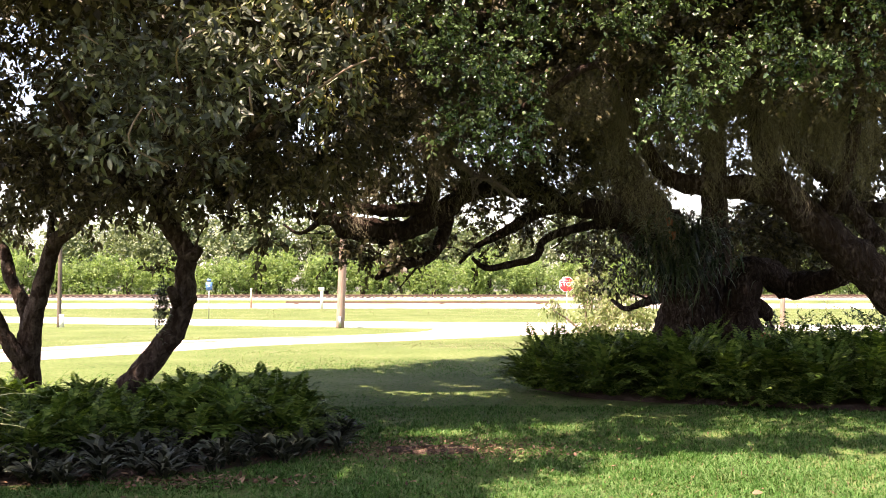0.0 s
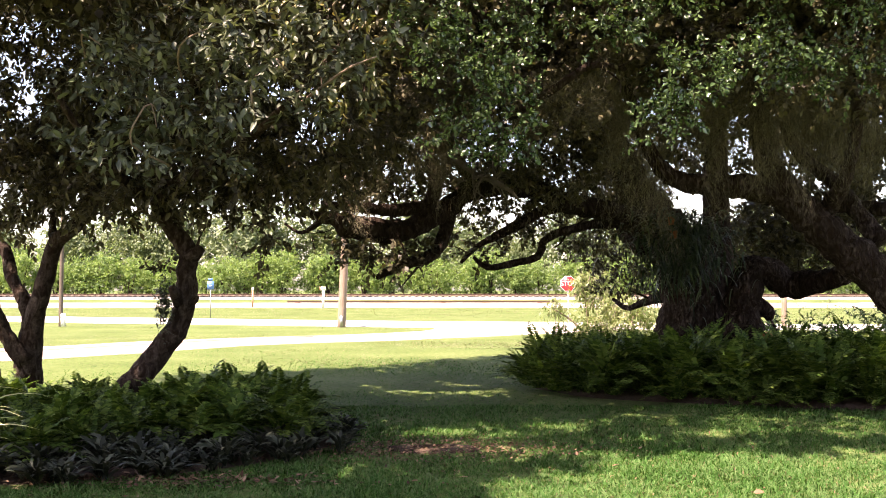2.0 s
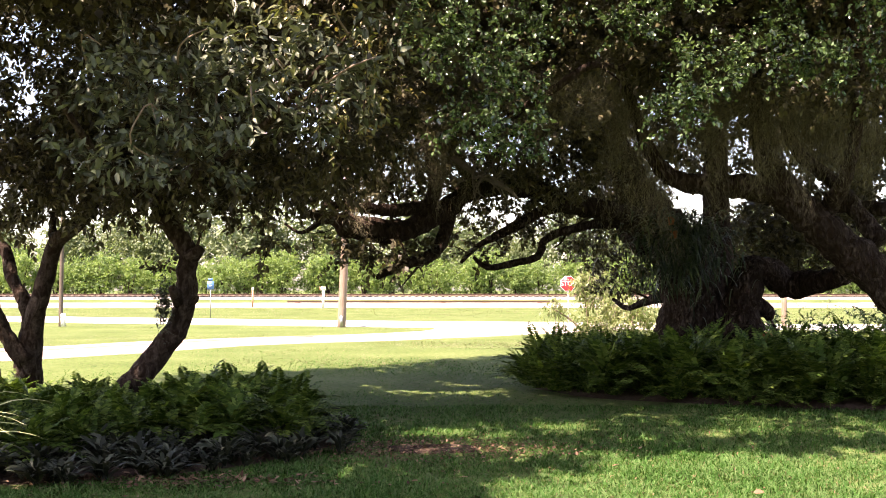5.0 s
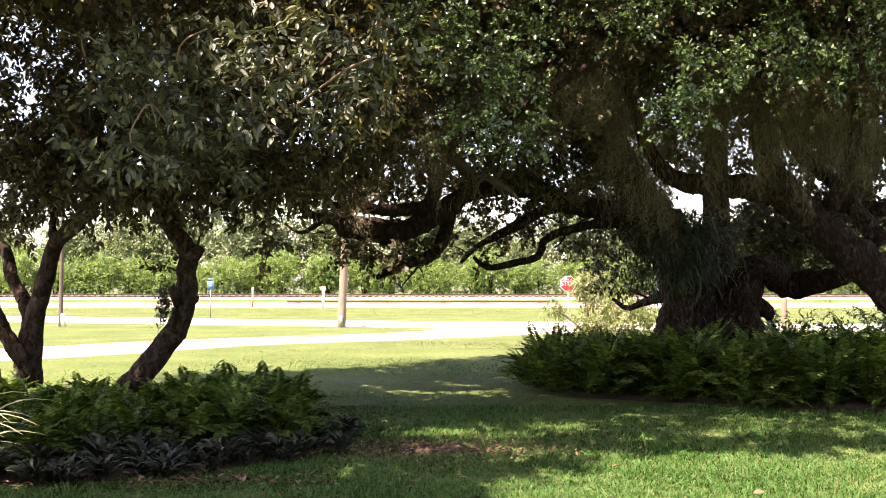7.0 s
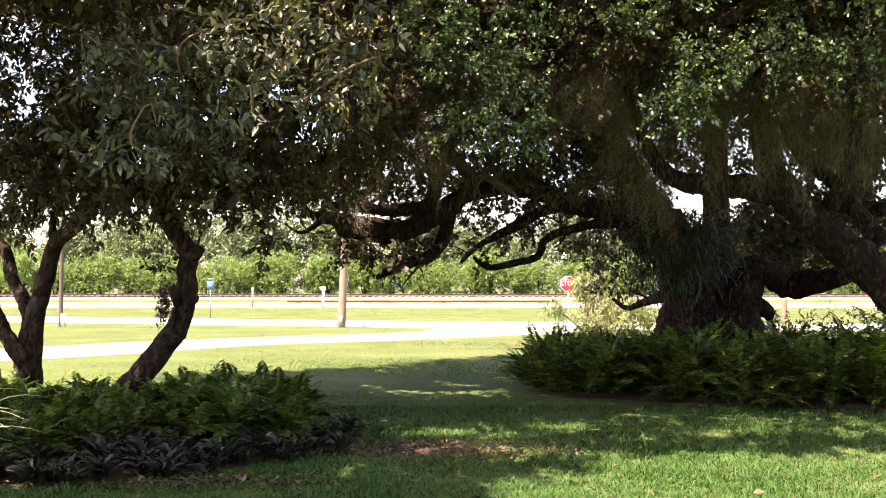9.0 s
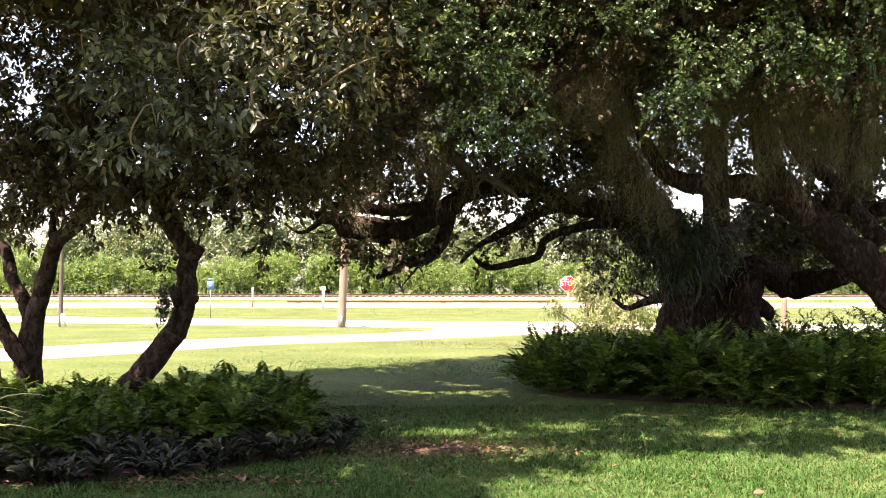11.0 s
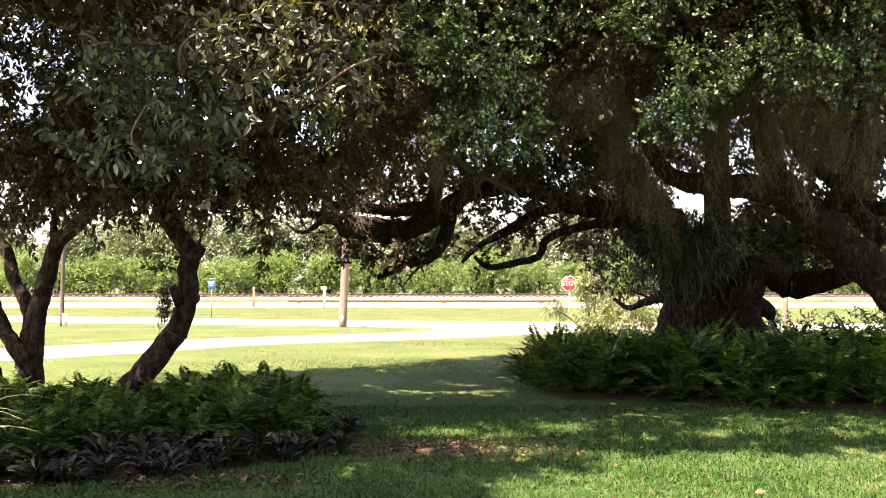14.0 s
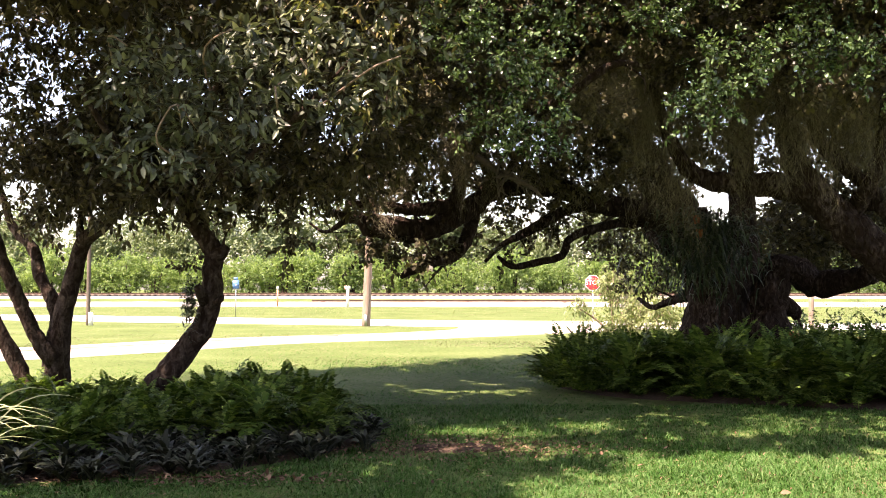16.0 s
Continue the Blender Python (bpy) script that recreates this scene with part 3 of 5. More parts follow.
lean = thing("live_oak", (8.82, 15, 0.03), "leaning live oak with a thick arching limb", "tree")
part("trunk", tube([(9.06, 15, -0.17, 0.5), (8.09, 15, 0.66, 0.37), (7.11, 15, 1.32, 0.33), (6.29, 15, 2, 0.31), (5.55, 15, 2.63, 0.27), (5.06, 15, 3.07, 0.23), (4.56, 15, 3.22, 0.18), (3.89, 15, 3.25, 0.15), (3.35, 15, 3.39, 0.13), (2.98, 15, 3.91, 0.1), (2.73, 15, 4.75, 0.07)], 22, 0.18, 0.09, 9), BARK, lean, smooth=True)
limbs(lean, [
    [(5.1, 15, 3.07, 0.26), (4.81, 15, 3.57, 0.2), (4.7, 15, 4.33, 0.16), (4.5, 15, 5.51, 0.12), (4.35, 15, 6.53, 0.1)],
    [(6.68, 15.5, 2.42, 0.16), (6.2, 16, 3.34, 0.12), (5.67, 16.5, 4.13, 0.1), (5.66, 17, 5.44, 0.08)],
    [(7.41, 17, 3.06, 0.12), (6.97, 17.5, 3.15, 0.1), (6.56, 18, 3.04, 0.06)],
    [(5.62, 15.2, 2.7, 0.15), (5.78, 14.5, 3.43, 0.1), (5.76, 14, 4.55, 0.08), (5.42, 13.5, 5.59, 0.06)],
    [(4.05, 13, 5, 0.03), (3.57, 12.6, 5.08, 0.03), (3.16, 12.4, 4.64, 0.01)],
], BARK)

def crown(parent, name, blobs, mat, size, per, length, density, broad, width=0.45, hang=0.25, at=None, twig=BARK):
    lv, tw = foliage(blobs, size, per, length, density, broad, width, hang)
    ob = tagged(part(name, lv, mat, parent, at=at), kind="stuff")
    tagged(part("branchwork", tw, twig, ob, at=at), kind="stuff")
    return ob


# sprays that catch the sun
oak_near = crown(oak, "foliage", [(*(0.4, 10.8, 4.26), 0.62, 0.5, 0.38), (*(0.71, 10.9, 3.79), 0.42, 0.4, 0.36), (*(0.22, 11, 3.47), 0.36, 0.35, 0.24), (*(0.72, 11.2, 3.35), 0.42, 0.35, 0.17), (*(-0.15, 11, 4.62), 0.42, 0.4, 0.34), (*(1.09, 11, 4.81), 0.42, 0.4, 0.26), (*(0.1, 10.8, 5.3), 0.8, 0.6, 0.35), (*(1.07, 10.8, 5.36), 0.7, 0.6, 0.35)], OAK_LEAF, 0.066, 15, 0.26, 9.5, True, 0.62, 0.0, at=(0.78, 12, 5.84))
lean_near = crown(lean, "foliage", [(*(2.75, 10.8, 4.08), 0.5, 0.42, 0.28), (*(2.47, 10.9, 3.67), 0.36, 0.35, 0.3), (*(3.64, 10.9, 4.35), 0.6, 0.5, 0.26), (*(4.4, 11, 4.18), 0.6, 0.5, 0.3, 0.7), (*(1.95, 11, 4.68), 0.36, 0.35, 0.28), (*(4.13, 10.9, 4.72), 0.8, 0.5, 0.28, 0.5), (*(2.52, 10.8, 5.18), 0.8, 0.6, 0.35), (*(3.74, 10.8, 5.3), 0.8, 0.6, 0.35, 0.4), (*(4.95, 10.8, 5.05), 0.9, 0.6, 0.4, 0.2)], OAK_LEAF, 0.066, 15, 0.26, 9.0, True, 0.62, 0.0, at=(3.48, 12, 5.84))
# filler sprays behind these, in the leaf colour tinted for shade
crown(oak, "foliage", [(*(1.98, 12.8, 4.95), 0.6, 0.6, 0.5), (*(-0.48, 13.4, 4.27), 0.6, 0.6, 0.55), (*(0.55, 13, 4.34), 0.9, 0.7, 0.6), (*(1.47, 13.4, 4.05), 0.6, 0.6, 0.5), (*(0.26, 13, 5.89), 1.3, 0.9, 0.6), (*(2.02, 13, 6.03), 1.3, 0.9, 0.6)], SHADE_LEAF, 0.1, 16, 0.36, 7.5, False, 0.55, 0.1)
crown(lean, "foliage", [(*(3.12, 12.8, 4.88), 0.7, 0.7, 0.55), (*(4.15, 12.9, 4.47), 0.8, 0.6, 0.4), (*(5.31, 12.9, 4.47), 0.8, 0.7, 0.45), (*(3.77, 13, 5.96), 1.5, 0.9, 0.6), (*(5.52, 13, 5.89), 1.3, 0.9, 0.6)], SHADE_LEAF, 0.1, 16, 0.36, 7.5, False, 0.55, 0.1)
# the shaded body of the crowns, its shade put into the leaf colour
crown(oak, "crown", [(*(-0.21, 15.5, 4.85), 1.2, 1.2, 1.1), (*(1.07, 16.5, 4.77), 1.5, 1.3, 1.3), (*(2.24, 17, 5.35), 1.3, 1.3, 1.5), (*(2.17, 18, 3.94), 1.0, 1.0, 0.6), (*(1.01, 19, 3.64), 1.0, 1.0, 0.45), (*(-0.62, 17.5, 3.88), 0.9, 1.0, 0.6), (*(-1.47, 18.3, 3.57), 0.7, 0.6, 0.3), (*(-1.33, 16.7, 2.39), 0.36, 0.35, 0.22, 1.5), (*(-0.87, 16.7, 2.27), 0.3, 0.3, 0.18, 1.5), (*(-0.46, 17, 2.47), 0.3, 0.3, 0.14, 1.3), (*(0.8, 19, 2.43), 0.4, 0.4, 0.14, 0.6), (*(1.96, 20, 3.08), 0.5, 0.5, 0.3, 0.4), (*(-2.32, 18.6, 3.92), 1.0, 0.8, 0.5), (*(1.29, 20, 3.08), 0.7, 0.6, 0.4, 0.4), (*(0.4, 20, 2.97), 0.5, 0.5, 0.35, 0.4), (*(3.13, 22, 3.09), 0.8, 0.8, 0.5, 0.5), (*(3.62, 22, 3.95), 1.1, 1.0, 0.8), (*(3.47, 23.5, 2.53), 0.55, 0.6, 0.4, 0.55), (*(4.21, 24, 2.15), 0.7, 0.7, 0.55, 0.7)], SHADE_LEAF, 0.11, 18, 0.4, 9.5, False, 0.6, 0.2)
crown(oak, "crown", [(*(4.5, 22, 6.17), 1.8, 1.5, 1.8), (*(8, 24, 6.85), 2.2, 1.6, 2.0), (*(10.13, 24, 6.17), 2.2, 1.6, 2.0), (*(1.43, 22, 7.29), 2.2, 1.6, 1.6), (*(-1.03, 22, 6.54), 2.0, 1.6, 1.6), (*(8.76, 26, 3.49), 1.3, 1.0, 0.9), (*(10.74, 27, 3.41), 1.6, 1.0, 0.9), (*(9.53, 27, 2.66), 1.0, 1.0, 0.7), (*(7.88, 26, 3.06), 0.9, 0.9, 0.9), (*(5.95, 26, 4.51), 0.5, 0.5, 0.35, 0.45), (*(6.6, 26, 5.4), 0.8, 0.5, 0.4, 0.8), (*(7.3, 25, 4.9), 0.45, 0.4, 0.4, 0.7), (*(5.2, 26, 5.3), 0.6, 0.5, 0.4, 0.8), (*(4.81, 25, 4.26), 0.6, 0.5, 0.6, 0.7), (*(9.93, 26, 4.8), 1.1, 0.8, 0.9, 0.8), (*(11.23, 26, 4.51), 0.9, 0.8, 0.8, 0.8)], SHADE_LEAF, 0.17, 18, 0.6, 9.5, False, 0.6, 0.2)
crown(lean, "crown", [(*(3.49, 15, 5.51), 1.2, 1.0, 0.7), (*(5.34, 15.5, 4.94), 1.3, 1.0, 0.6), (*(6.47, 15.5, 5.46), 1.3, 1.0, 0.8), (*(4.2, 14.5, 6.2), 1.8, 1.2, 0.7), (*(7.17, 17, 4.39), 1.0, 0.8, 0.5)], SHADE_LEAF, 0.11, 18, 0.4, 9.5, False, 0.6, 0.2)
# the roof of both crowns, unseen above the view, added to cast shade
crown(oak, "crown", [(0.8, 15.8, 7.2, 2.4, 2.0, 1.1), (3.8, 16.6, 7.6, 3.0, 2.4, 1.3), (7, 18, 8, 3.2, 3, 1.6), (2, 20, 8, 3.2, 3, 1.5), (6, 23, 8.2, 3.4, 3, 1.5), (10, 22, 7.5, 3.2, 3, 1.6), (-1.5, 18, 7, 2.6, 2.6, 1.3), (-2.2, 20.4, 7.2, 2.2, 1.6, 1.0)], SHADE_LEAF, 0.28, 16, 0.7, 6.5, False, 0.6, 0.1)
crown(lean, "crown", [(5.2, 14.2, 6.9, 2.2, 1.3, 0.9), (8.4, 12.6, 6.6, 2.4, 2, 1.2), (9.5, 16, 6.9, 3, 2.6, 1.4), (2.2, 13.8, 6.7, 1.6, 1.0, 0.7), (-0.2, 13.4, 6.7, 1.5, 0.9, 0.6), (4, 13.4, 6.8, 1.6, 0.9, 0.6)], SHADE_LEAF, 0.28, 16, 0.7, 6.5, False, 0.6, 0.1)

# unseen leaf clumps, added to throw the lawn's shadow pattern
crown(lean, "crown", [(-2.4, 7.4, 5.9, 0.8, 0.55, 0.4), (-0.8, 8.9, 5.9, 1.0, 0.6, 0.4), (1.0, 8.9, 5.9, 1.1, 0.6, 0.4), (3.0, 8.9, 5.9, 1.2, 0.65, 0.4), (5.0, 9.0, 6.0, 1.2, 0.65, 0.4), (6.8, 9.2, 6.0, 1.1, 0.7, 0.4), (-0.5, 11.3, 6.5, 1.3, 0.6, 0.4), (2, 11.4, 6.5, 1.4, 0.6, 0.4), (4.5, 11.4, 6.5, 1.4, 0.6, 0.4), (7, 11.6, 6.5, 1.3, 0.7, 0.4), (-3.7, 5.9, 5.7, 1.1, 0.6, 0.4), (-2.7, 8.0, 4.9, 0.6, 0.4, 0.25), (-2.8, 10.4, 6.3, 0.9, 0.5, 0.4), (3.4, 10.5, 6.3, 0.7, 0.35, 0.3), (-1.7, 10.95, 6.3, 0.9, 0.25, 0.3), (4.5, 10.2, 6.3, 1.0, 0.5, 0.35), (-5.9, 11.5, 6.3, 0.9, 0.8, 0.5)], SHADE_LEAF, 0.15, 16, 0.5, 17, False, 0.6, 0.1)

# ---- the multi-stemmed tree over the fern bed ----
left = thing("tree", (-5.83, 14.6, 0), "grey-barked forked tree with broad grey-green leaves", "tree")
part("trunk", tube([(-5.95, 14.6, -0.04, 0.24), (-5.93, 14.6, 0.44, 0.2), (-5.91, 14.6, 0.85, 0.18), (-5.84, 14.6, 1.33, 0.14), (-5.66, 14.6, 1.98, 0.12), (-5.51, 14.5, 2.38, 0.11), (-5.12, 14.3, 2.65, 0.1), (-4.71, 14, 3.13, 0.08), (-4.17, 13.5, 3.91, 0.06)], 14, 0.12, 0.1, 21), BARK_GREY, left, smooth=True)
limbs(left, [
    [(-5.88, 14.6, 1.09, 0.13), (-6.02, 14.7, 1.53, 0.1), (-6.27, 14.8, 1.9, 0.09), (-6.42, 14.9, 2.31, 0.08), (-6.78, 15, 2.65, 0.06), (-7.05, 15, 3.49, 0.04)],
    [(-5.92, 14.5, 0.69, 0.15), (-6.12, 14.4, 1.02, 0.11), (-6.29, 14.3, 1.42, 0.1), (-6.56, 14, 2.43, 0.08), (-6.58, 13.5, 3.69, 0.05)],
    [(-5.51, 14.5, 2.38, 0.07), (-5.57, 14.5, 2.62, 0.05), (-5.36, 14.3, 3.24, 0.03)],
    [(-6.08, 14.2, 0.05, 0.13), (-6.26, 14.2, 0.56, 0.11), (-6.51, 14.1, 1.09, 0.1), (-6.86, 14, 1.96, 0.08), (-7.07, 13.6, 3.32, 0.05)],
], BARK_GREY)
curved = thing("tree", (-4.39, 14, 0.1), "curved leaning grey tree trunk rising from ferns", "tree")
part("trunk", tube([(-4.52, 13.9, 0.05, 0.21), (-4.21, 13.9, 0.43, 0.18), (-3.89, 13.9, 0.81, 0.16), (-3.6, 13.9, 1.23, 0.15), (-3.5, 13.9, 1.58, 0.14), (-3.5, 13.9, 1.96, 0.13), (-3.47, 13.9, 2.19, 0.14), (-3.6, 13.9, 2.39, 0.12), (-3.73, 13.8, 2.65, 0.13), (-3.79, 13.5, 3.01, 0.11), (-3.51, 13, 3.68, 0.08), (-2.94, 12.4, 4.43, 0.06)], 14, 0.16, 0.09, 33), BARK_GREY, curved, smooth=True)
limbs(curved, [
    [(-3.5, 13.9, 2.1, 0.12), (-3.34, 13.8, 2.21, 0.09), (-3.28, 13.8, 2.28, 0.07)],
    [(-3.34, 13.8, 2.22, 0.04), (-3.3, 13.8, 2.42, 0.01), (-3.22, 13.8, 2.56, 0.01)],
    [(-3.56, 13.9, 1.46, 0.09), (-3.59, 13.6, 1.69, 0.07), (-3.61, 13.55, 1.75, 0.05)],
    [(-3.43, 13.8, 1.5, 0.05), (-3.32, 13.7, 1.58, 0.04), (-3.29, 13.7, 1.63, 0.01)],
    [(-3.74, 13.6, 2.86, 0.1), (-4.01, 13, 3.03, 0.07), (-4.17, 12, 3.4, 0.05), (-4.46, 11.5, 4.04, 0.03)],
    [(-3.75, 13.5, 3.01, 0.09), (-2.67, 12.5, 3.33, 0.06), (-1.62, 11, 3.81, 0.04), (-0.92, 10, 4.24, 0.02)],
], BARK_GREY)
# thin bare twigs at the outside of the crown
for row in ([(-2.75, 10.2, 2.95, 0.012), (-2.89, 9.4, 3.06, 0.01), (-2.81, 9.35, 3.31, 0.009), (-2.71, 9.4, 3.43, 0.008), (-2.6, 9.6, 3.26, 0.005)],
            [(-2.71, 9.4, 3.43, 0.006), (-2.66, 9.35, 3.3, 0.005), (-2.63, 9.3, 3.2, 0.003)],
            [(-2.6, 10.2, 3.7, 0.012), (-2.456, 9.35, 3.86, 0.01), (-2.34, 9.2, 3.99, 0.009), (-2.15, 9.2, 4.08, 0.006)],
            [(-3.6, 10.2, 4.0, 0.01), (-3.36, 9.4, 4.08, 0.009), (-3.15, 9.3, 3.96, 0.005)],
            [(-1.5, 10.4, 3.6, 0.014), (-0.933, 9.4, 3.73, 0.012), (-0.777, 9.3, 3.785, 0.01), (-0.605, 9.2, 3.827, 0.006)],
            [(-1.55, 10.2, 3.9, 0.012), (-1.5, 9.1, 3.78, 0.009), (-1.42, 9.0, 3.66, 0.006)],
            [(-1.9, 10.2, 3.4, 0.012), (-1.75, 9.2, 3.55, 0.009), (-1.72, 9.1, 3.38, 0.006)],
            [(-0.9, 10.2, 4.2, 0.012), (-1.0, 9.2, 4.3, 0.01), (-0.7, 9.1, 4.42, 0.006)]):
    part("shoot", tube(row, 6, 0.1, 0.08, 5), POLE_WOOD, curved, smooth=True)
crown(curved, "sprig", [(*(-3.72, 13.55, 1.98), 0.17, 0.12, 0.1, 16)], SHADE_LEAF, 0.09, 6, 0.16, 1.0, True, 0.5, 0.0, twig=BARK_GREY)

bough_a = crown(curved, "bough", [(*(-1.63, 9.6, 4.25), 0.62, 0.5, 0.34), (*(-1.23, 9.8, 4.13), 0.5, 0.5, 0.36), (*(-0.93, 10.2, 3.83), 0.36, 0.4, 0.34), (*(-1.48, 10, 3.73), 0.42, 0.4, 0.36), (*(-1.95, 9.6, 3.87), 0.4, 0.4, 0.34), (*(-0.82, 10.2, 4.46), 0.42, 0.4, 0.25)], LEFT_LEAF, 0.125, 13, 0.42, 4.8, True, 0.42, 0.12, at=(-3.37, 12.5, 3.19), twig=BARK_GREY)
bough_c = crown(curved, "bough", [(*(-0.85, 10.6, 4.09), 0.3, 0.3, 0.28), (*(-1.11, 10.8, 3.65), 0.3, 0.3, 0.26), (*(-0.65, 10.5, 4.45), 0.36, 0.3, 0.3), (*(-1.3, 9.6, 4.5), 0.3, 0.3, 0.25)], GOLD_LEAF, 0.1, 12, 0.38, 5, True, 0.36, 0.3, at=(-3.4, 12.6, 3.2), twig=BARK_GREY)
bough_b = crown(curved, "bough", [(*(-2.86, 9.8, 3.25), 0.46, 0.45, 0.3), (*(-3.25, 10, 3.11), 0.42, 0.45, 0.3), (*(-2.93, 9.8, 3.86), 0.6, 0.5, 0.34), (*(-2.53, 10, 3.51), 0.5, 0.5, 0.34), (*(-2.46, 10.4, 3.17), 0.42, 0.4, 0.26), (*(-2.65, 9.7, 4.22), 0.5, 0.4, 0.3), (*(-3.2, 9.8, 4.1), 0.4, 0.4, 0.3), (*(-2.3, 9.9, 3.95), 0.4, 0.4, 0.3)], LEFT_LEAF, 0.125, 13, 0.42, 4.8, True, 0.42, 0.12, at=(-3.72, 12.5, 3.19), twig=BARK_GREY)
body = crown(curved, "crown", [(*(-2.54, 12.5, 3.54), 1.0, 0.8, 0.6), (*(-1.57, 12.6, 3.55), 0.8, 0.8, 0.55), (*(-3.5, 13, 3.18), 0.9, 0.8, 0.4), (*(-4.35, 13.4, 3.07), 0.8, 0.8, 0.4), (*(-2.3, 13.6, 3.15), 0.9, 0.8, 0.3), (*(-3.07, 14, 3.09), 0.7, 0.7, 0.3), (*(-1.09, 13.6, 3.78), 0.6, 0.8, 0.6), (*(-2.03, 12.8, 4.52), 1.1, 0.9, 0.7), (*(-3.18, 12.8, 4.52), 1.1, 0.9, 0.8), (*(-3.67, 13.9, 3.9), 0.9, 0.7, 0.6), (*(-2.69, 14, 4.31), 0.9, 0.7, 0.7), (*(-0.93, 13.4, 5.1), 0.9, 0.8, 0.7), (*(-2.4, 14, 2.47), 0.12, 0.15, 0.22, 2), (*(-4.34, 14.6, 3.28), 0.8, 0.6, 0.4), (*(-3, 14.8, 3.5), 0.9, 0.6, 0.45), (*(-3.74, 14.8, 3.63), 0.8, 0.6, 0.5), (*(-1.87, 15, 3.36), 0.8, 0.6, 0.4)], SHADE_LEAF, 0.12, 16, 0.42, 7.8, True, 0.45, 0.3, twig=BARK_GREY)
crown(left, "crown", [(*(-5.8, 14, 3.13), 0.8, 0.8, 0.55), (*(-5, 13.5, 3.61), 0.8, 0.8, 0.7), (*(-5.75, 13.5, 3.72), 0.6, 0.7, 0.3), (*(-5.32, 14.6, 3.36), 0.8, 0.6, 0.4), (*(-6.13, 14.8, 3.46), 0.7, 0.6, 0.35), (*(-4.38, 13.2, 4.53), 0.7, 0.8, 0.8), (*(-4.26, 13.8, 3.88), 0.8, 0.7, 0.6), (*(-4.84, 13.2, 5.35), 0.8, 0.7, 0.25), (*(-5.42, 13.4, 4.57), 0.5, 0.6, 0.4, 0.9), (*(-5.89, 13.6, 5.15), 0.5, 0.6, 0.3, 1.0), (*(-5.89, 13.8, 4.35), 0.4, 0.5, 0.3, 0.8), (*(-5.28, 13.6, 5.15), 0.4, 0.5, 0.3, 0.6), (*(-5.43, 14.5, 2.78), 0.6, 0.6, 0.24, 0.6), (*(-6.2, 14.8, 2.64), 0.5, 0.6, 0.2, 0.4), (*(-6.34, 13, 3.98), 0.6, 0.8, 0.8), (*(-6.33, 13.4, 5.1), 0.6, 0.6, 0.4, 0.7), (*(-4.95, 13.9, 4.1), 0.5, 0.5, 0.55, 1.6), (*(-5.1, 14.5, 4.85), 0.6, 0.5, 0.45, 1.5), (*(-5.6, 14.3, 3.6), 0.6, 0.6, 0.45, 1.6), (*(-6.15, 14.5, 3.75), 0.5, 0.5, 0.4, 0.6), (*(-5.25, 14.8, 4.4), 0.5, 0.4, 0.4, 1.5), (*(-5.9, 15, 3.95), 0.5, 0.4, 0.4, 1.2), (*(-4.7, 14.6, 3.7), 0.5, 0.4, 0.4, 1.2)], SHADE_LEAF, 0.12, 16, 0.42, 6.5, True, 0.45, 0.3, twig=BARK_GREY)
# roof of the crown, above the view and towards the sun, added for shade
crown(left, "crown", [(-5.5, 9.5, 6.0, 1.9, 1.9, 0.9), (-4.5, 11.6, 6.1, 1.7, 1.6, 0.8), (-2.2, 12.6, 6.3, 1.5, 1.6, 0.8), (-6.5, 13, 6.7, 2.2, 2.2, 1.0), (-5, 7.2, 5.4, 1.5, 1.3, 0.7), (-4.9, 15.6, 6.6, 1.5, 1.4, 0.9), (-4.7, 6.7, 5.6, 1.3, 0.9, 0.6), (-4.0, 8.9, 5.7, 0.8, 0.7, 0.4), (-3.4, 8.0, 5.4, 0.7, 0.6, 0.35), (-3.2, 6.3, 5.6, 0.9, 0.7, 0.45), (-6.4, 6.6, 5.6, 1.3, 1.2, 0.6), (-7.6, 9.5, 5.2, 2.0, 2, 1.1), (-4.4, 18, 6.6, 2.2, 2.0, 1.0), (-6.8, 16.5, 7.6, 2.2, 2.2, 1.1)], SHADE_LEAF, 0.19, 18, 0.6, 9.5, False, 0.6, 0.1, twig=BARK_GREY)


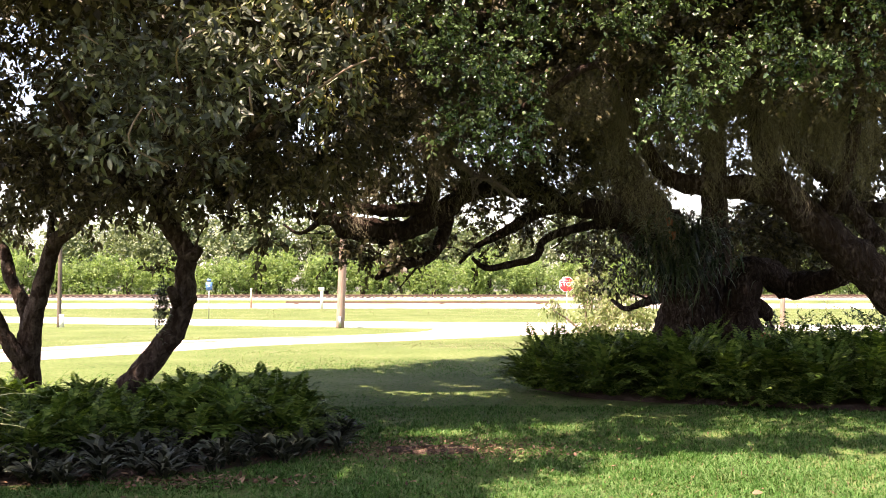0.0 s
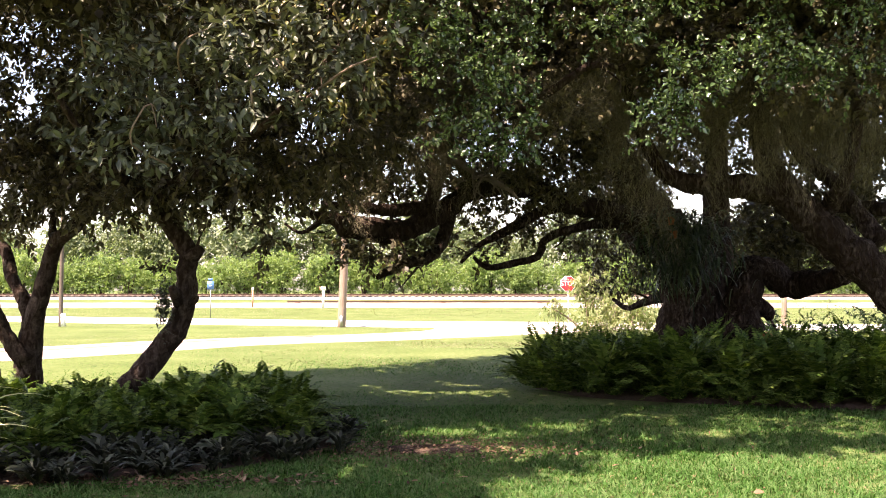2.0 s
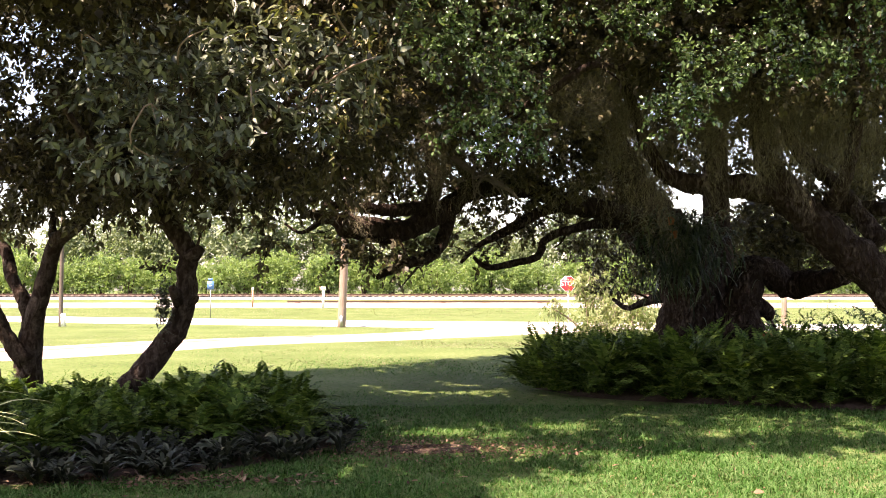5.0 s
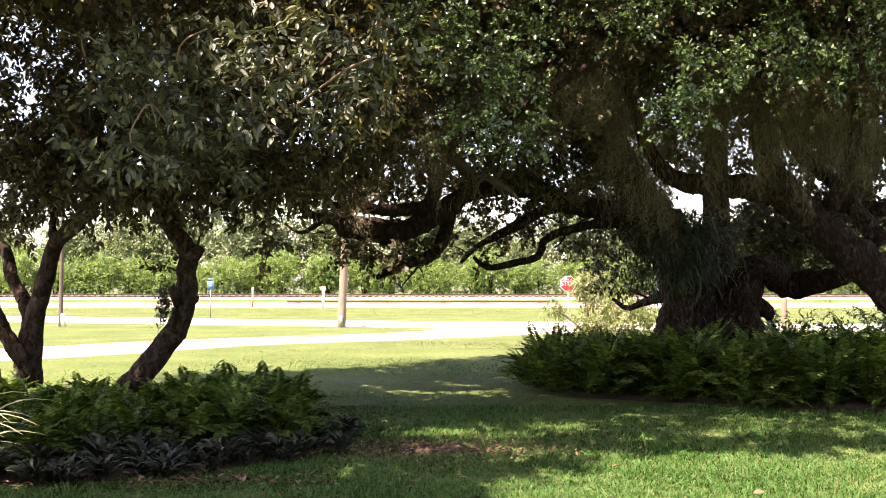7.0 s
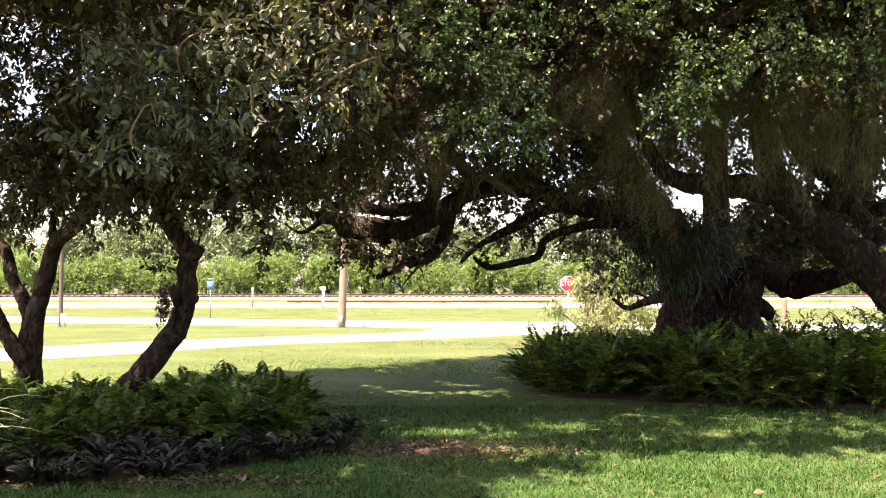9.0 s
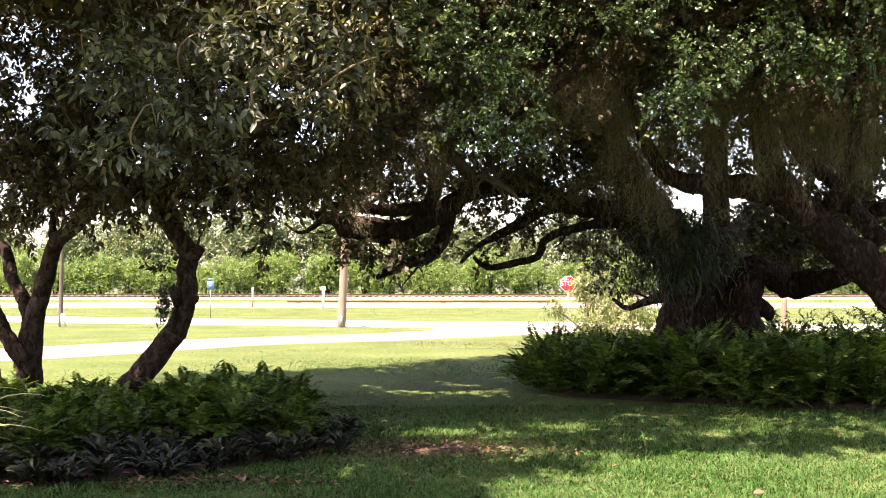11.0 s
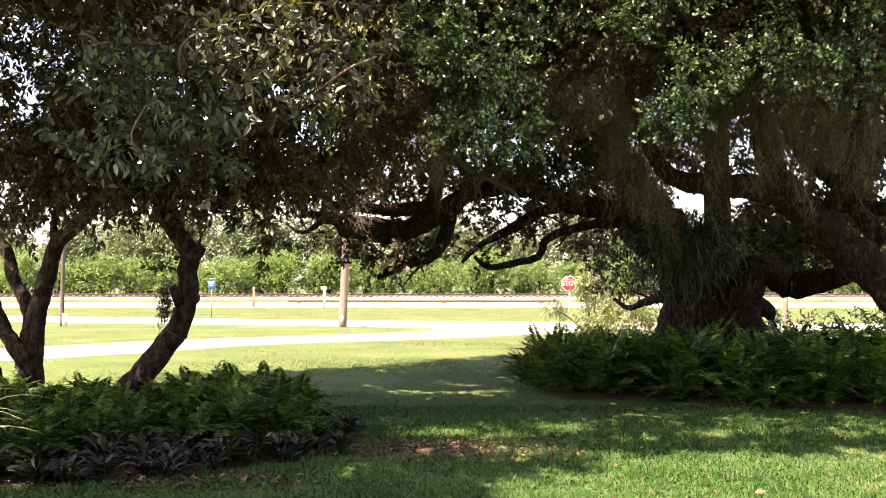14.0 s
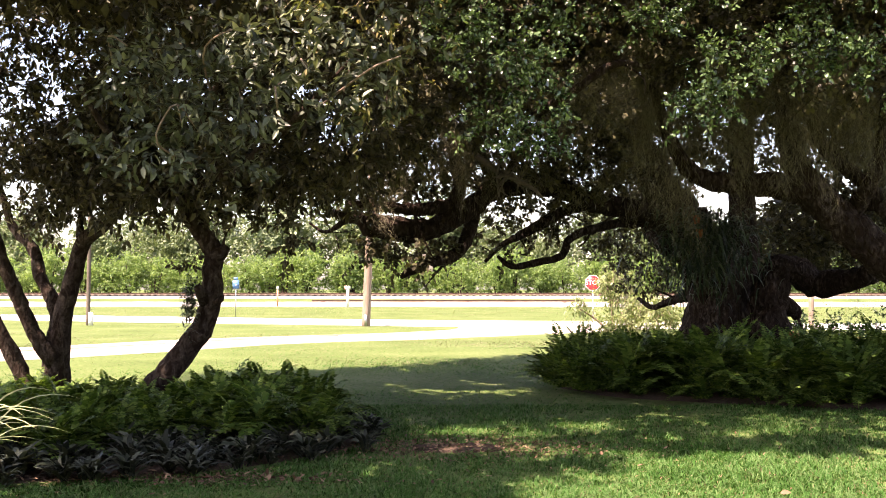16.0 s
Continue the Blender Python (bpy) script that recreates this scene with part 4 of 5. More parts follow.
# ---- hanging moss ----
def moss(blob, drop, n, seed, label="grey-green beard of hanging Spanish moss"):
    """Thin curling strands that hang from a stretch of limb; blob is (x, y, z, rx, ry)."""
    x, y, z, rx, ry = blob
    knots, n = 9, int(n * 2.3)
    tufts = max(5, n // 60)
    cx, cy = x + rng.normal(size=tufts) * rx * 0.75, y + rng.normal(size=tufts) * ry * 0.6
    thick = 0.03 + 0.07 * rng.random(tufts)
    long = drop * (0.25 + 0.8 * rng.random(tufts) ** 1.3)
    top = z + 0.1 + rng.normal(size=tufts) * 0.3
    pick = rng.integers(0, tufts, n)
    t = np.linspace(0, 1, knots)
    curl = np.cumsum(rng.normal(size=(tufts, knots, 2)) * 0.024, 1)[pick] + np.cumsum(rng.normal(size=(n, knots, 2)) * 0.027, 1)
    start = np.clip(rng.random(n) ** 1.6 - 0.12, 0, 0.8)
    ln = long[pick] * (0.25 + 0.75 * rng.random(n)) * (1 - 0.6 * start)
    taper = 1.25 - 0.75 * t
    vx = cx[pick][:, None] + (rng.normal(size=n) * thick[pick])[:, None] * taper + curl[:, :, 0]
    vy = cy[pick][:, None] + (rng.normal(size=n) * thick[pick])[:, None] * taper + curl[:, :, 1]
    vz = (top[pick] - start * long[pick] + rng.normal(size=n) * 0.04)[:, None] - ln[:, None] * t
    w = (0.001 + 0.0012 * rng.random((n, 1))) * (1.1 - 0.7 * t)
    a = rng.random((n, 1)) * 3.14
    l = np.stack([vx - w * np.cos(a), vy - w * np.sin(a), vz], -1)
    r = np.stack([vx + w * np.cos(a), vy + w * np.sin(a), vz], -1)
    v = np.stack([l, r], 2).reshape(-1, 3)
    s, k = np.meshgrid(np.arange(n), np.arange(knots - 1), indexing="ij")
    b = (s * knots * 2 + k * 2).ravel()
    return single("spanish_moss", (v, np.stack([b, b + 1, b + 3, b + 2], 1)), MOSS, label, "moss", at=(x, y, z), group="hanging moss", kind="stuff")


hung = [moss((*(2.17, 14.6, 5), 0.3, 0.3), 1.3, 420, 1), moss((*(2.69, 14.8, 4.29), 0.25, 0.3), 1.5, 420, 2), moss((*(4.33, 14.2, 4.27), 0.5, 0.3), 1.1, 600, 3),
        moss((*(5.2, 14.2, 4.35), 0.55, 0.3), 1.25, 700, 4), moss((*(6.08, 14.4, 4.46), 0.45, 0.2), 1.3, 700, 5), moss((*(-0.55, 15.5, 4.41), 0.35, 0.3), 1.2, 500, 6),
        moss((*(0.05, 16, 4.05), 0.35, 0.2), 1.0, 500, 7), moss((*(1.21, 16, 3.87), 0.5, 0.3), 0.8, 330, 8), moss((*(2.17, 16.5, 3.85), 0.4, 0.3), 0.8, 260, 9),
        moss((*(3.68, 15.5, 4.33), 0.4, 0.2), 0.9, 500, 10), moss((*(4.01, 14.5, 4), 0.3, 0.2), 0.8, 500, 11), moss((*(3.14, 15, 3.49), 0.25, 0.15), 1.0, 350, 12),
        moss((*(-1.28, 16, 3.78), 0.4, 0.2), 0.7, 400, 13), moss((*(4.94, 14.6, 4.67), 0.6, 0.3), 0.9, 700, 14), moss((*(-0.18, 17, 2.26), 0.08, 0.05), 0.35, 60, 15), moss((*(1.75, 12.3, 4.35), 0.22, 0.08), 0.8, 160, 16), moss((*(1.2, 12.6, 4.0), 0.2, 0.1), 0.5, 90, 17)]


# ---- the epiphyte on the trunk ----
def strap_plant(name, at, n, length, width, mat, label, category, rise=0.4, spread=1.0, droop=1.0, wide=0.3, tall=0.3, knots=6):
    """Arching strap leaves from a common heart."""
    a = rng.random(n) * 2 * math.pi
    out = np.stack([np.cos(a), np.sin(a), np.zeros(n)], 1)
    ln = length * (0.6 + 0.6 * rng.random(n))
    t = np.linspace(0, 1, knots)
    st = np.array(at) + np.stack([rng.normal(size=n) * wide * 0.5, rng.normal(size=n) * wide * 0.3, rng.normal(size=n) * tall * 0.5], 1)
    sp = spread * (0.5 + 0.7 * rng.random(n))
    c = st[:, None] + out[:, None] * (sp * ln)[:, None, None] * t[None, :, None]
    c[:, :, 2] += (ln * rise)[:, None] * t - (ln * droop * (0.6 + 0.6 * rng.random(n)))[:, None] * t ** 2
    side = np.stack([-np.sin(a), np.cos(a), rng.normal(size=n) * 0.3], 1)
    w = width * np.sin(np.pi * (0.12 + 0.86 * t)) * 0.5
    v = np.stack([c - side[:, None] * w[None, :, None], c + side[:, None] * w[None, :, None]], 2).reshape(-1, 3)
    s, k = np.meshgrid(np.arange(n), np.arange(knots - 1), indexing="ij")
    b = (s * knots * 2 + k * 2).ravel()
    return v, np.stack([b, b + 1, b + 3, b + 2], 1)


epi = thing("hanging_fern", (4.56, 19.3, 2.49), "dark bushy strap-leaved epiphyte hung on the oak trunk", "plant")
part("leaves", strap_plant("", (4.5, 19.3, 2.85), 520, 0.42, 0.036, EPIPHYTE, "", "", 0.75, 0.75, 1.15, 0.8, 0.35), EPIPHYTE, epi)
part("leaves", strap_plant("", (4.45, 19.2, 2.42), 820, 0.4, 0.036, EPIPHYTE, "", "", 0.35, 0.6, 1.15, 0.95, 0.7), EPIPHYTE, epi)
for p in ((4.29, 18.9, 3.02), (4.31, 18.8, 2.76)):
    part("pot", tube([(p[0], p[1] + 0.2, p[2] - 0.1, 0.05), (p[0], p[1] + 0.2, p[2], 0.065), (p[0], p[1] + 0.2, p[2] + 0.05, 0.07)], 12, 0, 0.05), CLAY, epi, "small terracotta pot")
trunk_fern = thing("trunk_epiphyte", (-3.74, 13.7, 1.5), "dark shaggy epiphyte clinging to the curved trunk", "plant")
part("leaves", strap_plant("", (-3.74, 13.66, 1.52), 700, 0.13, 0.02, EPIPHYTE, "", "", 0.5, 0.5, 0.7, 0.1, 0.34), EPIPHYTE, trunk_fern)
pot = thing("flower_pot", (6.01, 19, 0.69), "terracotta pot beside the oak trunk", "pot")
p = pot.location
part("pot", tube([(p.x, p.y, p.z - 0.2, 0.1), (p.x, p.y, p.z + 0.05, 0.12), (p.x, p.y, p.z + 0.2, 0.13)], 16, 0, 0.05), CLAY, pot, smooth=True)


# ---- fern beds ----
def bed(name, ring, height, label):
    """A mounded planting bed inside a smooth closed line."""
    pts = np.array(ring, dtype=float)
    c = pts.mean(0)
    pts = c + (pts - c) * (1 - 0.28 / np.linalg.norm(pts - c, axis=1).mean())
    line = spline([(x, y, 0, 0) for x, y in np.vstack([pts, pts[:1]])], 0.5)[:, :2]
    n = len(line)
    rows = [np.column_stack([c + (line - c) * s, np.full(n, h)]) for s, h in ((1.0, -0.03), (0.97, 0.05), (0.8, height * 0.7), (0.4, height), (0.02, height))]
    v = np.concatenate(rows)
    v[:, 2] += [0.03 * noise.noise(Vector(q * 2.0)) for q in v]
    i, k = np.meshgrid(np.arange(4), np.arange(n - 1), indexing="ij")
    b = (i * n + k).ravel()
    return single(name, (v, np.stack([b, b + 1, b + n + 1, b + n], 1)), SOIL, label, "planting bed", kind="structure", smooth=True)


LEFT_BED = [(-9, 8.0), (-5.5, 8.4), (-3.4, 8.8), (-2.0, 9.5), (-1.0, 11.0), (-1.2, 12.4), (-2.2, 14.2), (-3.6, 16), (-6, 17), (-9.5, 17)]
RIGHT_BED = [(1.3, 17.6), (2.2, 15.9), (4, 15.0), (6.1, 14.2), (11, 13.2), (15, 17), (14, 22), (9, 24.5), (4.5, 24), (2.3, 20.5), (1.6, 18.4)]
bed("planting_bed", LEFT_BED, 0.12, "dark mulched planting bed under the forked tree")
bed("planting_bed", RIGHT_BED, 0.2, "dark mulched planting bed round the oak")


def frond_geo(n, length, seed, arch=0.7, leaflets=15, wide=0.17, slim=0.36, least=0.3):
    """A fern plant: n arching fronds, each with rows of leaflets."""
    r = np.random.default_rng(seed)
    geos = []
    for _ in range(n):
        a = r.random() * 2 * math.pi
        ln = length * (0.65 + 0.5 * r.random())
        lean_out = least + (1.1 - least) * r.random() ** 0.8
        t = np.linspace(0.1, 1, leaflets)
        out = np.array([math.cos(a), math.sin(a), 0])
        c = out[None] * (ln * lean_out * (0.5 * t + 0.45 * t * t))[:, None]
        c[:, 2] = ln * ((1.2 - 0.3 * lean_out) * t - arch * (0.2 + 0.6 * lean_out) * t * t)
        c += np.array([r.normal() * 0.07, r.normal() * 0.07, 0])
        tan = unit(np.gradient(c, axis=0))
        sd = unit(np.cross(tan, np.array([0, 0, 1.0])) + 1e-6)
        nor = np.cross(sd, tan)
        size = wide * length * np.sin(np.pi * (0.1 + 0.87 * t)) ** 0.7
        for s in (-1, 1):
            geos.append(leaf_mesh(c, sd * s + tan * 0.45 + r.normal(size=c.shape) * 0.12, nor + r.normal(size=c.shape) * 0.15, size, slim, 0.1, False, 0.1))
        w = 0.004
        v = np.stack([c - sd * w, c + sd * w], 1).reshape(-1, 3)
        b = np.arange(leaflets - 1) * 2
        geos.append((v, np.stack([b, b + 1, b + 3, b + 2], 1)))
    return join(geos)


def inside(x, y, ring):
    hit = False
    for (x0, y0), (x1, y1) in zip(ring, ring[1:] + ring[:1]):
        if (y0 > y) != (y1 > y) and x < (x1 - x0) * (y - y0) / (y1 - y0) + x0:
            hit = not hit
    return hit


def shrunk(ring, s):
    c = np.mean(ring, 0)
    return [tuple(c + (np.array(p) - c) * s) for p in ring]


def plant_models(name, geos, mat, label, category, group):
    obs = []
    for g in geos:
        ob = thing(name, (0, 0, 0), label, category, group)
        part("foliage", g, mat, ob)
        obs.append(ob)
    return obs


ferns = plant_models("fern", [frond_geo(32, 0.86, s, 1.0, 20, 0.13, 0.5, 0.3) for s in range(4)], FERN, "lush green arching fern in the mulched bed", "fern", "ferns in the forked tree's bed")
places, room = [], shrunk(LEFT_BED, 0.88)
tries = 0
while len(places) < 115 and tries < 6000:
    tries += 1
    x, y = rng.uniform(-6.6, -1), rng.uniform(9, 14.6)
    if inside(x, y, room) and y > 9.45 - 0.1 * (x + 3) and all((x - p[0]) ** 2 + (y - p[1]) ** 2 > 0.4 ** 2 for p in places) and not (abs(x + 2.2) < 1.3 and y < 10.6) and x < -1.45 - 0.04 * (y - 9):
        places.append((x, y, 0.1, (0.78 + 0.36 * rng.random()) * (0.78 if x < -3.5 and y > 12.2 else 0.92), rng.random() * 6.3))
scatter(ferns, places)
big_ferns = plant_models("fern", [frond_geo(34, 1.05, s + 20, 0.92, 20, 0.11, 0.5, 0.25) for s in range(4)], FERN, "tall dark green sword fern beneath the oak", "fern", "ferns round the oak")
places, room = [], shrunk(RIGHT_BED, 0.97)
tries = 0
while len(places) < 95 and tries < 6000:
    tries += 1
    x, y = rng.uniform(1, 10), rng.uniform(14.6, 19.2)
    if inside(x, y, room) and all((x - p[0]) ** 2 + (y - p[1]) ** 2 > 0.55 ** 2 for p in places):
        places.append((x, y, 0.13, (1.02 + 0.28 * rng.random()), rng.random() * 6.3))
for x in np.arange(1.9, 9.5, 0.42):
    y = np.interp(x, [1.3, 2.2, 4, 6.1, 11], [17.6, 15.9, 15.0, 14.2, 13.2])
    places.append((x + rng.normal() * 0.08, y + 0.35 + rng.normal() * 0.12, 0.02, 0.72 + 0.22 * rng.random(), rng.random() * 6.3))
    places.append((x + 0.2 + rng.normal() * 0.08, y + 0.8 + rng.normal() * 0.12, 0.06, 0.92 + 0.22 * rng.random(), rng.random() * 6.3))
for x, y in ((1.45, 17.4), (1.62, 16.95), (1.5, 17.95), (1.85, 16.45), (1.95, 17.3), (2.2, 16.7)):
    places.append((x, y, 0.03, 0.85 + 0.2 * rng.random(), rng.random() * 6.3))
scatter(big_ferns, places)

rosettes = plant_models("rosette_plant", [strap_plant("", (0, 0, 0.05), 44, 0.22, 0.036, ROSETTE, "", "", 1.15, 0.95, 0.75, 0.06, 0.05, 5) for _ in range(3)], ROSETTE, "dark purple-green strap-leaved rosette edging the bed", "plant", "rosettes edging the bed")
edge = spline([(-7, 8.5, 0, 0), (-4.6, 8.75, 0, 0), (-3.2, 9.05, 0, 0), (-2.0, 9.75, 0, 0), (-1.15, 11.0, 0, 0), (-1.3, 12.3, 0, 0)], 0.2)
places = []
for q in edge:
    for k in range(5):
        x, y = q[0] - 0.5 * k * 0.45 + rng.normal() * 0.09, q[1] - 0.12 + k * 0.22 + rng.normal() * 0.09
        if inside(x, y, shrunk(LEFT_BED, 1.07)) and (x > -4.2 or k < 4):
            places.append((x, y, 0.02, (0.8 + 0.5 * rng.random()) * (1 + 0.06 * k), rng.random() * 6.3))
scatter(rosettes, places)

# shrub with red flowers behind the bed, and the pale shrub by the sign
flower_bush = thing("flowering_shrub", (9.2, 23.5, 0.1), "low dark shrub dotted with red flowers", "shrub")
lv, tw = foliage([(8.2, 23.5, 0.62, 1.2, 0.6, 0.5), (9.8, 23.3, 0.65, 1.1, 0.6, 0.55), (10.8, 23, 0.75, 0.9, 0.6, 0.5), (7.2, 23.4, 0.7, 0.7, 0.5, 0.45)], 0.09, 12, 0.3, 9.0, False, 0.5, 0.0)
part("leaves", lv, OAK_LEAF, flower_bush)
tagged(part("branchwork", tw, BARK_GREY, flower_bush), kind="stuff")
for q in ((9.32, 22.6, 0.58), (8.6, 22.6, 0.65), (9.57, 22.5, 0.54), (8, 22.8, 0.65)):
    part("flower", leaf_mesh(np.repeat([q], 6, 0), rng.normal(size=(6, 3)), rng.normal(size=(6, 3)), np.full(6, 0.07), 0.8), PETAL, flower_bush, "small red flower")
pale = thing("pale_shrub", (5.1, 36, -0.01), "pale yellow-green willowy shrub by the stop sign", "shrub")
lv, tw = foliage([(*(5.27, 36, 2.22), 0.38, 0.4, 0.28), (*(5.51, 36, 1.58), 0.6, 0.5, 0.45), (*(6.13, 35, 1.2), 0.6, 0.5, 0.45), (*(4.01, 36, 1.18), 0.22, 0.2, 0.3), (*(5.02, 36, 1.95), 0.16, 0.25, 0.28), (*(4.86, 36, 1.75), 0.1, 0.15, 0.2, 0.5), (*(5.35, 35, 0.62), 0.7, 0.5, 0.35), (*(6.51, 34, 0.84), 0.5, 0.5, 0.45)], 0.17, 12, 0.5, 22, False, 0.3, 0.5)
part("leaves", lv, WILLOW, pale)
tagged(part("branchwork", tw, POLE_WOOD, pale), kind="stuff")
for q in ((4.87, 36, 1.98, 0.03), (5.7, 36, 1.18, 0.03), (3.95, 36, 1.02, 0.02)):
    b = pale.location
    part("stem", tube([(b.x, b.y, -0.1, 0.06), ((b.x + q[0]) / 2 + 0.1, b.y, q[2] * 0.55, 0.045), q], 8, 0.1, 0.2), POLE_WOOD, pale, smooth=True)
side_bush = thing("pale_shrub", (12.53, 34, 0.27), "pale feathery shrub on the far verge", "shrub")
lv, tw = foliage([(*(12.16, 34, 0.84), 0.5, 0.4, 0.35), (*(13.01, 34, 0.93), 0.4, 0.4, 0.4), (*(11.25, 33, 0.59), 0.4, 0.4, 0.25)], 0.1, 10, 0.4, 4.5, False, 0.3, 0.1)
part("leaves", lv, WILLOW, side_bush)
tagged(part("branchwork", tw, POLE_WOOD, side_bush), kind="stuff")

# pale arching blades at the near corner of the bed
tuft = thing("ornamental_grass", (-3.8, 7.2, 0), "clump of pale arching ornamental grass blades", "grass")


def arching(blades):
    out = []
    for x, y, ln, up, turn in blades:
        t = np.linspace(0, 1, 12)
        d = np.array([math.cos(turn), math.sin(turn), 0])
        c = np.array([x, y, 0.0])[None] + d[None] * (ln * (0.25 * t + 0.6 * t ** 2))[:, None]
        c[:, 2] = ln * up * (1.7 * t - 1.0 * t ** 2.2)
        s = np.array([-d[1], d[0], 0.5])
        w = 0.0095 * np.sin(np.pi * (0.2 + 0.79 * t))
        v = np.stack([c - s * w[:, None], c + s * w[:, None]], 1).reshape(-1, 3)
        b = np.arange(11) * 2
        out.append((v, np.stack([b, b + 1, b + 3, b + 2], 1)))
    return join(out)


heart = [(-3.8 + 0.07 * rng.normal(), 7.25 + 0.1 * rng.normal(), 0.8 + 0.35 * rng.random(), 0.9 + 0.3 * rng.random(), rng.normal() * 0.8) for _ in range(19)]
sway_blades = part("tuft", arching([(x, y, 0.35, 0.8, k) for k, (x, y, _, _, _) in enumerate(heart)]), PALE_BLADE, tuft, at=(-3.8, 7.2, 0))
for row in heart:
    part("blade", arching([row]), PALE_BLADE, sway_blades, at=(-3.8, 7.2, 0))


# ---- lawn ----


def lawn_patch(name, n, y0, y1, spread, tall, width, label, power=1.0, mat=BLADE):
    """Upright grass blades strewn over the lawn between the beds; longer and thinner sown where the soil is bare."""
    y = y0 + (y1 - y0) * rng.random(n) ** power
    x = (rng.random(n) * 2 - 1) * y * spread
    grass_ring, oak_ring = shrunk(LEFT_BED, 0.97), shrunk(RIGHT_BED, 0.975)
    keep = np.array([not inside(a, b, grass_ring) and not (inside(a, b, oak_ring) and b > 15) for a, b in zip(x, y)])
    bare = np.exp(-(((x + 0.2) / 1.3) ** 2 + ((y - 10.9) / 0.75) ** 2))
    keep &= rng.random(n) > bare * 0.8
    x, y = x[keep], y[keep]
    n = len(x)
    a = rng.random(n) * 6.283
    tuft_size = np.array([noise.noise(Vector((p * 0.9, q * 0.9, 0))) + 0.8 * noise.noise(Vector((p * 4.5, q * 4.5, 5))) for p, q in zip(x, y)])
    h = tall * (0.4 + 0.75 * rng.random(n)) * np.clip(0.9 + (0.4 if y0 < 15 else 0.15) * tuft_size, 0.25, 1.8)
    bend = h * (0.35 + 1.5 * rng.random(n))
    d = np.stack([np.cos(a), np.sin(a), np.zeros(n)], 1)
    s = np.stack([-np.sin(a), np.cos(a), np.zeros(n)], 1) * width * 0.5
    p0 = np.stack([x, y, np.interp(y, [62, 82], [0, 0.27]) - 0.02], 1)
    p1 = p0 + d * bend[:, None] * 0.3
    p1[:, 2] += h * 0.6
    p2 = p0 + d * bend[:, None]
    p2[:, 2] += h * (1.0 - 0.55 * rng.random(n))
    v = np.stack([p0 - s, p0 + s, p1 + s * 0.9, p1 - s * 0.9, p2], 1).reshape(-1, 3)
    k = np.arange(n)[:, None] * 5
    return single(name, (v, [k + np.array([0, 1, 2, 3]), k + np.array([3, 2, 4])]), mat, label, "grass", kind="stuff")


lawn_patch("grass", 175000, 7.0, 15, 0.48, 0.085, 0.0105, "thick green lawn grass, part sunlit", 1.3)
lawn_patch("grass", 9000, 7.0, 13, 0.48, 0.15, 0.007, "scattered taller lawn blades", 1.2)
lawn_patch("grass", 7000, 7.0, 14, 0.48, 0.07, 0.01, "dry brown thatch among the lawn grass", 1.2, LITTER)
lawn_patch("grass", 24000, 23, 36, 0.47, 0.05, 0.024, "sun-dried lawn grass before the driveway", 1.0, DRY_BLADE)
lawn_patch("grass", 75000, 15, 30, 0.48, 0.05, 0.015, "green lawn grass between the planting beds", 1.1)
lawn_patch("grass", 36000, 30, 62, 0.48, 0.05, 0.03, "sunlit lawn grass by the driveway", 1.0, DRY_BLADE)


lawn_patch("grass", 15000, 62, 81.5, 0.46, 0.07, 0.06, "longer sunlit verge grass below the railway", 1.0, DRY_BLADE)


def fallen(n, cx, cy, sx, sy, size, name="leaf_litter"):
    p = np.stack([cx + rng.normal(size=n) * sx, cy + rng.normal(size=n) * sy, 0.015 + 0.03 * rng.random(n)], 1)
    w = rng.normal(size=(n, 3)) * np.array([1, 1, 0.25])
    f = rng.normal(size=(n, 3)) * 0.3 + np.array([0, 0, 1])
    return leaf_mesh(p, w, f, size * (0.6 + 0.8 * rng.random(n)), 0.45, 0.2, True, -0.1)


bed("bare_soil", [(-1.0, 10.85), (-0.5, 10.55), (0.3, 10.6), (0.75, 10.85), (0.35, 11.15), (-0.4, 11.25)], 0.01, "bare brown soil patch worn in the lawn")
single("leaf_litter", join([fallen(2300, -0.15, 10.9, 0.9, 0.42, 0.04), fallen(700, -2.5, 9.05, 0.9, 0.16, 0.06), fallen(90, 1, 10, 2.5, 1.2, 0.045)]), LITTER, "scattered brown fallen leaves on thin lawn", "leaf litter", kind="stuff")
single("fallen_leaf", leaf_mesh(np.array([(2.52, 8.35, 0.07)]) * np.array([1, 1, 0]) + np.array([0, 0, 0.06]), np.array([[1, -0.4, 0.1]]), np.array([[0, -0.7, 1.0]]), np.array([0.09]), 0.6, 0.2), LITTER, "pale dry leaf lying on the sunlit grass", "leaf")


